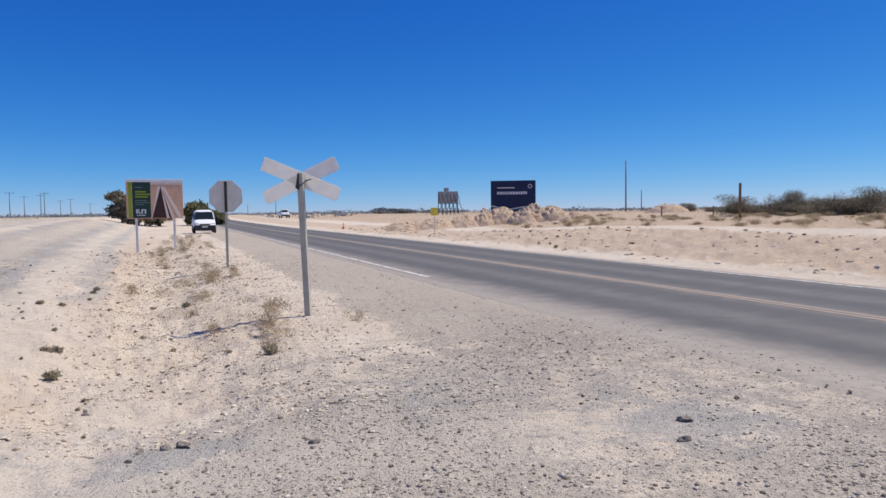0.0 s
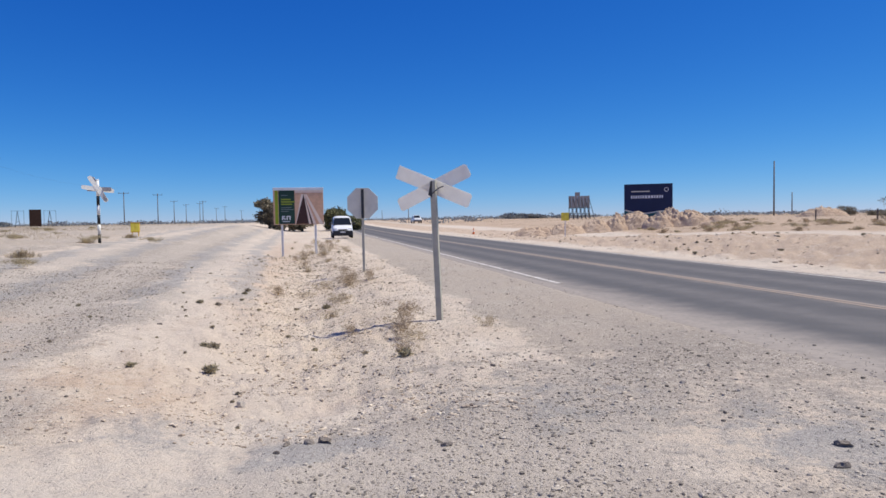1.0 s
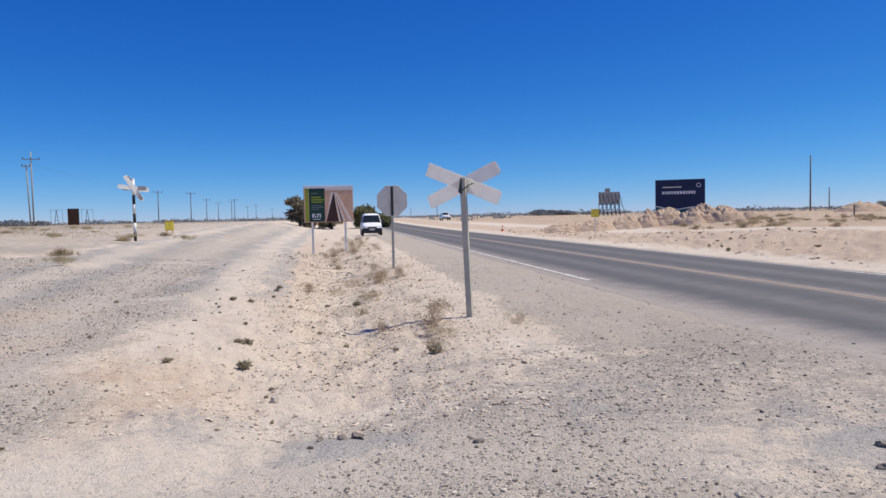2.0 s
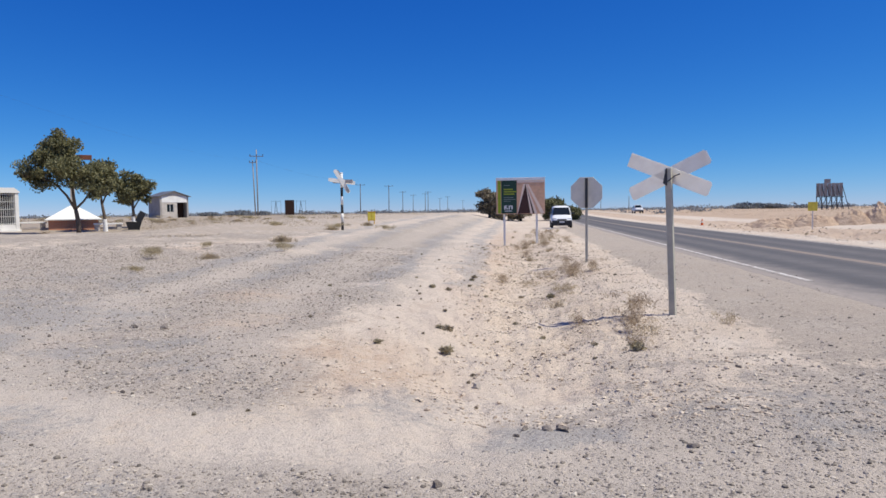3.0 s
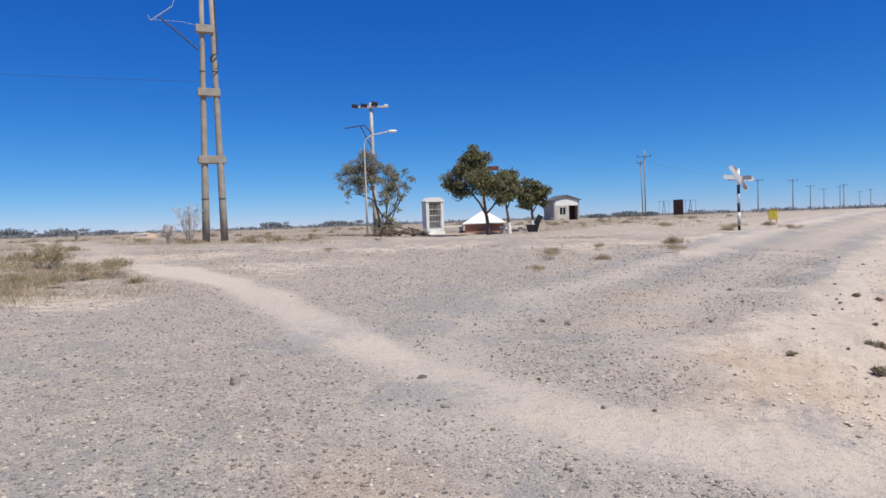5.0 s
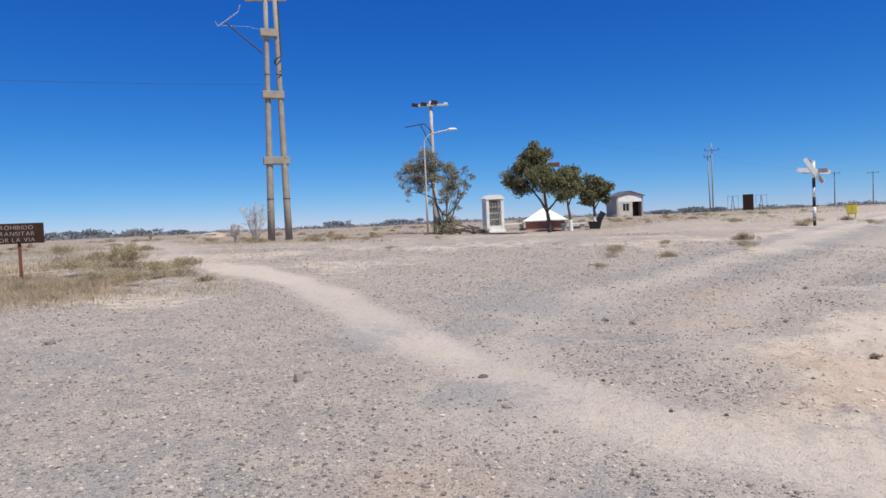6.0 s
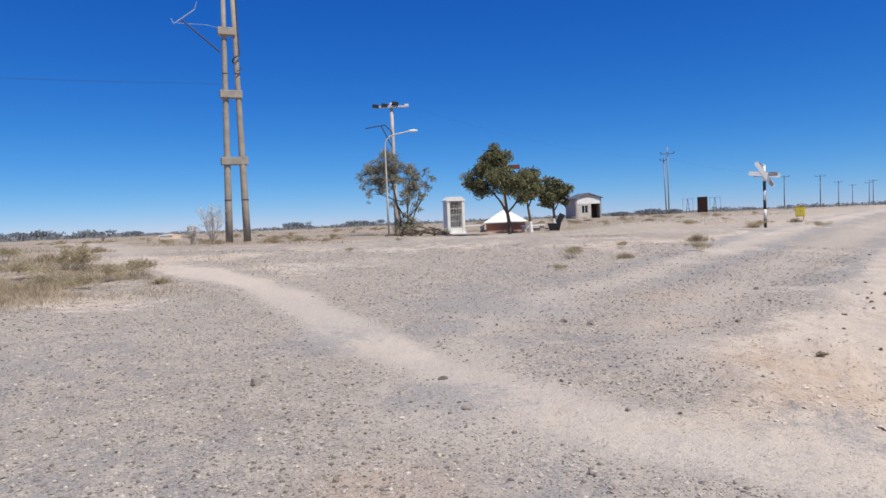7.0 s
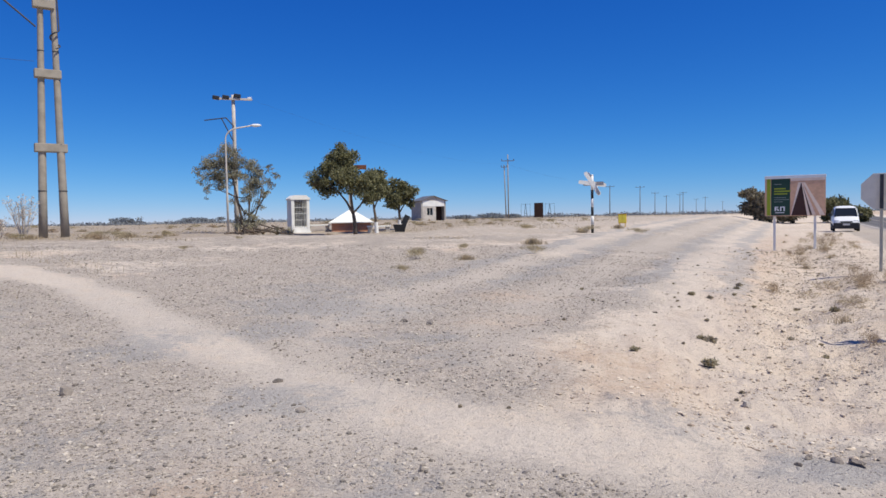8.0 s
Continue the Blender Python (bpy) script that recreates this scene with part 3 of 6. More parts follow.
def ribbon(name, v0, v1, steps, u0, u1, lift, material, label, fade=False):
    """A strip that follows the road, its edges turned down into the ground."""
    us = [u0]
    while us[-1] < u1:
        us.append(us[-1] + 0.6 + abs(us[-1]) * 0.04)
    vs = [v0 + (v1 - v0) * k / steps for k in range(steps + 1)]
    verts, dust, wheel = [], [], []
    for u in us:
        for k, v in enumerate(vs):
            x, y = from_road(u, v)
            edge = min(v - v0, v1 - v)
            drop = 0.06 if fade and edge < 0.01 else 0.0
            verts.append((x, y, lie(x, y) + lift - drop))
            near = ease((7.0 - v) / 2.0) if fade else 0
            far = ease((v - 11.5) / 0.9) if fade else 0
            close = ease((14 - u) / 12)
            dust.append(min(1.0, max(0.42 * math.exp(-(((v - YELLOW_AT) / 0.38) ** 2)), near * (0.66 + 0.34 * close), ease((5.6 - v) / 0.5), 0.85 * far, ease((v - 12.0) / 0.3))))
            wheel.append(max(math.exp(-(((v - c) / 0.62) ** 2)) for c in (6.5, 8.0, 9.6, 11.1)))
    n = steps + 1
    faces = [(a * n + b, a * n + b + 1, (a + 1) * n + b + 1, (a + 1) * n + b) for a in range(len(us) - 1) for b in range(steps)]
    me = mesh_of(name, verts, faces, material, True)
    me.attributes.new("dust", "FLOAT", "POINT").data.foreach_set("value", dust)
    me.attributes.new("wheel", "FLOAT", "POINT").data.foreach_set("value", wheel)
    return tagged(new(name, me), label, kind="structure")


tagged(ribbon("road", NEAR_EDGE, FAR_EDGE, 36, -120, 900, 0.0, ASPHALT, "worn grey two-lane asphalt road with dusty edges", True), category="road")
tagged(ribbon("trim_white_line", WHITE_AT - 0.06, WHITE_AT + 0.06, 1, 14.5, 500, 0.005, WHITE_LINE, "rubbed white edge line on the asphalt"), category="road marking")
tagged(ribbon("trim_yellow_line", YELLOW_AT - 0.15, YELLOW_AT - 0.03, 1, -120, 500, 0.005, YELLOW_LINE, "faded yellow centre line on the asphalt"), category="road marking")
tagged(ribbon("trim_yellow_line_2", YELLOW_AT + 0.03, YELLOW_AT + 0.15, 1, -120, 500, 0.005, YELLOW_LINE, "faded yellow centre line on the asphalt"), category="road marking")
tagged(ribbon("trim_white_line_2", FAR_EDGE - 0.56, FAR_EDGE - 0.46, 1, -120, 500, 0.005, WHITE_LINE, "dusty white edge line on the asphalt"), category="road marking")


def on_ground(x, y, sink=0.0):
    return (x, y, ground(x, y) - sink)


# ---------------------------------------------------------------- signs beside the road
def crossbuck_back():
    """The near crossing sign, seen from behind: two blades on a leaning post."""
    x, y = -2.72, 9.71
    z0 = ground(x, y) - 0.15
    t = thing("crossing_sign", "leaning steel post with faded white crossed blades, in gravel", "road sign", (x, y, z0), -10)
    bm = bmesh.new()
    # an open channel section
    low, high = Vector((0, 0, 0)), Vector((-0.075, -0.01, 2.07 - z0))
    section = [(-0.045, -0.022), (0.045, -0.022), (0.045, 0.028), (0.037, 0.028), (0.037, -0.014), (-0.037, -0.014), (-0.037, 0.028), (-0.045, 0.028)]
    rings = [[bm.verts.new(c + Vector((a, b, 0))) for a, b in section] for c in (low, high)]
    for k in range(8):
        bm.faces.new((rings[0][k], rings[0][(k + 1) % 8], rings[1][(k + 1) % 8], rings[1][k]))
    bm.faces.new(rings[1]), bm.faces.new(rings[0][::-1])
    part("post", bm, GALV, t)
    c = Vector((-0.075, 0.045, 1.99 - z0))

    def arm(length, start, angle, yaw, off):
        outline = []
        w = 0.105
        for px, pz in ((start, -w), (length - 0.03, -w), (length, -w + 0.03), (length, w - 0.03), (length - 0.03, w), (start, w)):
            outline.append((px, pz))
        b = bmesh.new()
        prism(b, outline, 0.006, Matrix.Translation(c + Vector((0, off, 0))) @ pose(0, 0, 0, 0, angle, yaw))
        return b
    part("blade", arm(0.62, -0.68, 22, 0, 0.004), BLADE, t, "thin white blade, faded")
    part("blade", arm(0.67, -0.02, 206.5 - 50, 0, 0.012), BLADE, t, "thin white blade, faded")
    part("blade", arm(0.57, 0.0, -26, 20, 0.012), BLADE, t, "upper half of a broken blade, bent forward")
    bm = bmesh.new()
    prism(bm, [(-0.10, -0.12), (-0.035, -0.16), (-0.035, 0.09), (-0.055, 0.09)], 0.008, Matrix.Translation((c.x + 0.03, -0.03, c.z)))
    part("bracket", bm, DARK_STEEL, t, "dark steel bracket plate")
    bm = bmesh.new()
    tube(bm, [(c.x + 0.0, -0.04, c.z - 0.10), (c.x + 0.12, -0.05, c.z - 0.02), (c.x + 0.19, -0.05, c.z + 0.0)], 0.008, 6)
    part("wire_tie", bm, DARK_STEEL, t)


def stop_sign_back():
    x, y = -7.55, 18.72
    z0 = ground(x, y) - 0.15
    t = thing("octagonal_sign", "grey back of an octagonal road sign on a steel post", "road sign", (x, y, z0), 20)
    bm = bmesh.new()
    box(bm, (0.075, 0.05, 2.42 - z0), (0, -0.03, (2.42 - z0) / 2), bevel=0.006)
    part("post", bm, GALV, t)
    r = 0.45 / math.cos(math.pi / 8)
    bm = bmesh.new()
    prism(bm, [(r * math.cos(math.pi * (k + 0.5) / 4), r * math.sin(math.pi * (k + 0.5) / 4)) for k in range(8)], 0.008, Matrix.Translation((0, 0.01, 2.01 - z0)))
    bmesh.ops.bevel(bm, geom=bm.edges[:], offset=0.003, segments=1, affect="EDGES")
    part("sign_plate", bm, SIGN_BACK, t, "bare grey metal plate")
    for dz in (-0.25, 0.25):
        bm = bmesh.new()
        box(bm, (0.22, 0.012, 0.03), (0, 0.0, 2.01 - z0 + dz), bevel=0.003)
        part("back_rail", bm, SIGN_BACK, t)
    # added dark strip: stands for the shade on the post before the plate
    bm = bmesh.new()
    box(bm, (0.082, 0.012, 0.86), (0, -0.062, 2.0 - z0), bevel=0.003)
    part("shade_strip", bm, DARK_STEEL, t, "dark strip standing for shade on the upper post")
    for dz in (-0.25, 0.25):
        bm = bmesh.new()
        tube(bm, [(0, -0.078, 2.01 - z0 + dz), (0, -0.066, 2.01 - z0 + dz)], 0.012, 8)
        part("bolt", bm, DARK_STEEL, t)


def flat(bm, outline, y):
    """A thin printed patch, 3 mm deep, standing on the plane y."""
    return prism(bm, outline, 0.003, Matrix.Translation((0, y, 0)))


def rect(x0, z0, x1, z1):
    return [(x0, z0), (x1, z0), (x1, z1), (x0, z1)]


def road_billboard():
    """The small hoarding with a printed road, on two white posts."""
    a, b = Vector((-14.40, 25.70)), Vector((-12.54, 26.65))
    mid = (a + b) / 2
    z0 = ground(mid.x, mid.y)
    w, lo, hi = (b - a).length, 1.37 - z0, 2.88 - z0
    turn = math.degrees(math.atan2(b.y - a.y, b.x - a.x))
    t = thing("billboard", "printed billboard in green and brown on two white posts", "billboard", (mid.x, mid.y, z0), turn)
    for x, y in ((-w / 2 + 0.34, 0.08), (w / 2 - 0.35, 0.08)):
        wx, wy = mid.x + x * math.cos(radians(turn)), mid.y + x * math.sin(radians(turn))
        foot = ground(wx, wy) - z0 - 0.2
        bm = bmesh.new()
        box(bm, (0.09, 0.09, hi - foot), (x, y, (hi + foot) / 2), bevel=0.008)
        part("post", bm, WHITE_PAINT, t, "white painted post")
    bm = bmesh.new()
    box(bm, (w, 0.06, hi - lo), (0, 0, (hi + lo) / 2), bevel=0.006)
    part("panel", bm, SAND_PRINT, t, "panel with a printed dirt road")
    bm = bmesh.new()
    box(bm, (w + 0.02, 0.09, 0.12), (0, 0, hi + 0.0), bevel=0.01)
    part("top_rail", bm, PRINT_WHITE, t)
    h = hi - lo
    y = -0.033
    for outline, m, nm, k in (
        (rect(-w / 2 + 0.07, lo + 0.03, -w / 2 + 0.20, hi - 0.03), LIME_SHEET, "lime_band", 0),
        (rect(-w / 2 + 0.22, lo + 0.03, -0.16, hi - 0.03), GREEN_SHEET, "green_field", 0),
        ([(-0.14, lo + 0.02), (0.12, hi - 0.22), (0.34, hi - 0.22), (w / 2 - 0.02, lo + 0.02)], PALE_PRINT, "printed_verge", 0),
        ([(-0.12, lo + 0.02), (0.215, hi - 0.24), (0.235, hi - 0.24), (0.60, lo + 0.02)], ROAD_PRINT, "printed_road", 1),
        ([(0.42, lo + 0.02), (0.228, hi - 0.24), (0.24, hi - 0.24), (0.52, lo + 0.02)], PALE_PRINT, "printed_line", 2),
        ([(0.72, lo + 0.02), (0.26, hi - 0.24), (0.275, hi - 0.24), (0.86, lo + 0.02)], SAND_PRINT, "printed_rut", 1),
        (rect(-0.14, hi - 0.16, w / 2 - 0.02, hi - 0.04), PALE_PRINT, "printed_sky", 0),
    ):
        bm = bmesh.new()
        flat(bm, outline, y - 0.003 * k)
        part(nm, bm, m, t)
    for k, (ln, dz, m) in enumerate(((0.26, 0.26, PRINT_DULL), (0.40, 0.42, LIME_SHEET), (0.58, 0.52, LIME_SHEET), (0.46, 0.62, LIME_SHEET), (0.42, 0.78, PRINT_DULL), (0.52, 0.86, PRINT_DULL), (0.30, 0.94, PRINT_DULL))):
        bm = bmesh.new()
        flat(bm, rect(-0.72, hi - dz - (0.05 if m is LIME_SHEET else 0.022), -0.72 + ln, hi - dz), y - 0.004)
        part("text_bar", bm, m, t)
    ex, ez = -0.70, lo + 0.20
    for outline in (rect(ex, ez, ex + 0.05, ez + 0.17), rect(ex + 0.05, ez + 0.13, ex + 0.13, ez + 0.17), rect(ex + 0.05, ez + 0.06, ex + 0.12, ez + 0.10), rect(ex + 0.10, ez, ex + 0.15, ez + 0.06),
                    rect(ex + 0.19, ez, ex + 0.24, ez + 0.17), rect(ex + 0.24, ez + 0.13, ex + 0.31, ez + 0.17), rect(ex + 0.31, ez, ex + 0.36, ez + 0.17), rect(ex + 0.02, ez - 0.08, ex + 0.34, ez - 0.05)):
        bm = bmesh.new()
        flat(bm, outline, y - 0.004)
        part("emblem_bar", bm, PRINT_WHITE, t)


def blue_billboard():
    x, y = 3.02, 99.9
    z0 = ground(x, y)
    t = thing("billboard", "large navy blue billboard with white lettering behind soil heaps", "billboard", (x, y, z0), -1)
    w, lo, hi = 6.55, 1.3 - z0, 5.95 - z0
    bm = bmesh.new()
    box(bm, (w, 0.12, hi - lo), (0, 0, (hi + lo) / 2), bevel=0.02)
    part("panel", bm, BLUE_SHEET, t)
    for px in (-2.6, 0, 2.6):
        bm = bmesh.new()
        box(bm, (0.16, 0.16, hi + 0.3), (px, 0.16, hi / 2 - 0.15), bevel=0.01)
        part("post", bm, DARK_STEEL, t)
    wave = [(-w / 2 + 0.05 + (w - 0.1) * k / 24, lo + 0.55 + 0.42 * math.sin(2.2 + k * 0.17) * math.cos(k * 0.11)) for k in range(25)]
    bm = bmesh.new()
    flat(bm, [(w / 2 - 0.05, lo + 0.03)] + [(-w / 2 + 0.05, lo + 0.03)] + wave, -0.063)
    part("printed_hill", bm, TEAL_SHEET, t)
    bm = bmesh.new()
    flat(bm, wave + [(px, pz + 0.16) for px, pz in wave[::-1]], -0.067)
    part("printed_wave", bm, SIGN_BACK, t)
    px = -2.35
    rng = random.Random(4)
    while px < 2.0:
        ln = rng.uniform(0.18, 0.34)
        bm = bmesh.new()
        flat(bm, rect(px, hi - 2.02, px + ln, hi - 1.62), -0.063)
        part("text_bar", bm, PRINT_WHITE, t)
        px += ln + 0.10
    bm = bmesh.new()
    flat(bm, rect(-2.3, hi - 1.12, 0.2, hi - 0.98), -0.063)
    part("text_bar", bm, SIGN_BACK, t)
    bm = bmesh.new()
    ring = []
    for k in range(20):
        a = 2 * math.pi * k / 20
        ring.append((0.30 * math.cos(a), 0.30 * math.sin(a), 0.22 * math.cos(a), 0.22 * math.sin(a)))
    for k in range(20):
        o, q = ring[k], ring[(k + 1) % 20]
        flat(bm, [(2.45 + o[0], hi - 0.85 + o[1]), (2.45 + q[0], hi - 0.85 + q[1]), (2.45 + q[2], hi - 0.85 + q[3]), (2.45 + o[2], hi - 0.85 + o[3])], -0.063)
    part("emblem_ring", bm, PRINT_WHITE, t)


def hoarding_back():
    """The billboard seen from behind, on a lattice of struts."""
    x, y = -6.9, 104.8
    z0 = ground(x, y)
    t = thing("billboard", "weathered grey billboard seen from behind on raking struts", "billboard", (x, y, z0), 8)
    lo, hi = 2.85 - z0, 4.65 - z0
    for k in range(7):
        bm = bmesh.new()
        box(bm, (0.43, 0.06, hi - lo - 0.06 * (k % 2)), (-1.35 + 0.45 * k, 0, (lo + hi) / 2), bevel=0.01)
        part("board", bm, GREY_BLOCK, t)
    bm = bmesh.new()
    box(bm, (0.75, 0.06, 0.55), (-0.25, 0.0, hi + 0.27), bevel=0.01)
    part("top_board", bm, GREY_BLOCK, t)
    for k in range(6):
        px = -1.5 + 0.6 * k
        bm = bmesh.new()
        tube(bm, [(px, 0.05, -0.2), (px, 0.05, hi)], 0.055, 6)
        part("post", bm, DARK_STEEL, t)
        bm = bmesh.new()
        tube(bm, [(px, -0.05, hi - 0.4), (px + 0.75, -1.3, -0.2)], 0.045, 6)
        part("strut", bm, DARK_STEEL, t)
        if k < 5:
            bm = bmesh.new()
            tube(bm, [(px, 0.05, 0.2), (px + 0.6, 0.05, lo)], 0.035, 6)
            part("brace", bm, DARK_STEEL, t)
    for pz in (lo - 0.05, lo * 0.5):
        bm = bmesh.new()
        tube(bm, [(-1.6, -0.06, pz), (1.7, -0.06, pz)], 0.045, 6)
        part("rail", bm, DARK_STEEL, t)


def crossing_post():
    """The striped crossing post beside the railway, with white blades on both faces."""
    x, y = -24.1, 26.6
    z0 = ground(x, y)
    t = thing("crossing_sign", "black and white striped post with white crossed blades", "road sign", (x, y, z0 - 0.1), 38)
    top = 3.6 - z0 + 0.1
    edges = [0, 0.52, 0.98, 1.43, 1.88, 2.32, top]
    for k, (a, b) in enumerate(zip(edges, edges[1:])):
        bm = bmesh.new()
        tube(bm, [(0, 0, a), (0, 0, b)], 0.07, 14)
        part("post_section", bm, WHITE_PAINT if k % 2 else BLACK_PAINT, t, "white section" if k % 2 else "black section", True)
    bm = bmesh.new()
    tube(bm, [(0, 0, top), (0, 0, top + 0.03), (0, 0, top + 0.05)], [0.075, 0.075, 0.03], 14)
    part("cap", bm, WHITE_PAINT, t)
    c = top - 0.42
    for angle, yaw, off in ((8, 12, -0.085), (58, 12, -0.095), (2, -38, 0.09), (55, -38, 0.10)):
        bm = bmesh.new()
        prism(bm, [(-0.70, -0.07), (-0.62, -0.10), (0.62, -0.10), (0.70, -0.07), (0.70, 0.07), (0.62, 0.10), (-0.62, 0.10), (-0.70, 0.07)], 0.012, pose(0, 0, c, 0, angle, yaw) @ Matrix.Translation((0, off, 0)))
        part("blade", bm, WHITE_PAINT if off < 0 else CREAM_PAINT, t)


def small_yellow_sign():
    x, y = -4.3, 49.8
    z0 = ground(x, y)
    t = thing("road_sign", "small yellow plate on a thin white post", "road sign", (x, y, z0), 5)
    bm = bmesh.new()
    box(bm, (0.07, 0.05, 1.75 - z0), (0, 0.04, (1.75 - z0) / 2), bevel=0.005)
    part("post", bm, WHITE_PAINT, t)
    bm = bmesh.new()
    box(bm, (0.55, 0.012, 0.58), (0, 0, 1.52 - z0), bevel=0.004)
    part("sign_plate", bm, LEMON_PAINT, t)



def yellow_cabinet():
    x, y = -28.05, 33.8
    z0 = ground(x, y)
    t = thing("signal_cabinet", "yellow metal cabinet with two doors on short legs", "cabinet", (x, y, z0), 35)
    for px in (-0.22, 0.22):
        bm = bmesh.new()
        box(bm, (0.06, 0.06, 0.45), (px, 0, 0.15), bevel=0.005)
        part("leg", bm, YELLOW_PAINT, t)
    bm = bmesh.new()
    box(bm, (0.62, 0.34, 0.72), (0, 0, 0.66), bevel=0.015)
    part("body", bm, YELLOW_PAINT, t)
    for px in (-0.152, 0.152):
        bm = bmesh.new()
        box(bm, (0.27, 0.02, 0.62), (px, -0.178, 0.66), bevel=0.006)
        part("door", bm, LEMON_PAINT, t)
    bm = bmesh.new()
    box(bm, (0.68, 0.40, 0.03), (0, 0, 1.035), bevel=0.008)
    part("lid", bm, YELLOW_PAINT, t)
    t.scale = (0.78, 0.78, 0.78)


def warning_board():
    """The brown board with three lines of words."""
    x, y = -19.7, -4.62
    z0 = ground(x, y)
    t = thing("notice_board", "dark brown board with pale lettering on a rusty post", "sign", (x, y, z0), 101)
    lo, hi = 1.47 - z0, 1.98 - z0
    bm = bmesh.new()
    box(bm, (0.075, 0.06, lo + 0.35), (0, 0.06, lo / 2), bevel=0.01)
    part("post", bm, RUSTY, t)
    bm = bmesh.new()
    box(bm, (1.24, 0.04, hi - lo), (-0.07, 0, (lo + hi) / 2), bevel=0.006)
    board = part("board", bm, BROWN_BOARD, t)
    for k, words in enumerate(("PROHIBIDO", "TRANSITAR", "POR LA VIA")):
        meshes, at = [], 0.0
        for letter in words:
            if letter == " ":
                at += 0.05
                continue
            cu = bpy.data.curves.new("letter", "FONT")
            cu.body, cu.size, cu.extrude = letter, 0.145, 0.002
            tmp = bpy.data.objects.new("letter", cu)
            me = bpy.data.meshes.new_from_object(tmp)
            bpy.data.objects.remove(tmp)
            xs = [v.co.x for v in me.vertices]
            meshes.append((me, at - min(xs)))
            at += max(xs) - min(xs) + 0.022
        for me, shift in meshes:
            me.materials.append(MUTED_WHITE)
            me.transform(pose(-0.07 + shift - at / 2, -0.023, hi - 0.155 - 0.155 * k, 90, 0, 0))
            mesh_part("letter", me, board)


def traffic_cone():
    x, y = from_road(59.5, 14.4)
    t = thing("traffic_cone", "orange traffic cone on the dusty verge", "traffic cone", on_ground(x, y))
    bm = bmesh.new()
    box(bm, (0.32, 0.32, 0.04), (0, 0, 0.02), bevel=0.01)
    part("base", bm, ORANGE_PLASTIC, t)
    for a, b, ra, rb, m, nm in ((0.04, 0.24, 0.12, 0.08, ORANGE_PLASTIC, "cone"), (0.24, 0.35, 0.08, 0.055, WHITE_PAINT, "white_band"), (0.35, 0.58, 0.055, 0.02, ORANGE_PLASTIC, "tip")):
        bm = bmesh.new()
        tube(bm, [(0, 0, a), (0, 0, b)], [ra, rb], 14)
        part(nm, bm, m, t, smooth=False)


# ---------------------------------------------------------------- vehicles
def wheel(parent, x, y, r, width):
    bm = bmesh.new()
    s = 1 if x > 0 else -1
    tube(bm, [(x - width / 2, y, r), (x - width / 2 + 0.03, y, r), (x + width / 2 - 0.03, y, r), (x + width / 2, y, r)], [r * 0.9, r, r, r * 0.9], 24)
    tyre = part("wheel", bm, RUBBER, parent)
    bm = bmesh.new()
    tube(bm, [(x + s * (width / 2 + 0.002), y, r), (x + s * (width / 2 + 0.012), y, r), (x + s * (width / 2 + 0.012), y, r)], [r * 0.62, r * 0.6, r * 0.3], 20)
    part("rim", bm, SILVER, tyre)


def plate_between(name, pts, depth, material, parent, label=""):
    """A thin panel through four or more points, with a thickness."""
    bm = bmesh.new()
    pts = [Vector(p) for p in pts]
    n = (pts[1] - pts[0]).cross(pts[2] - pts[0]).normalized() * depth
    a = [bm.verts.new(p) for p in pts]
    b = [bm.verts.new(p + n) for p in pts]
    bm.faces.new(a[::-1]), bm.faces.new(b)
    k = len(pts)
    for j in range(k):
        bm.faces.new((a[j], a[(j + 1) % k], b[(j + 1) % k], b[j]))
    return part(name, bm, material, parent, label)


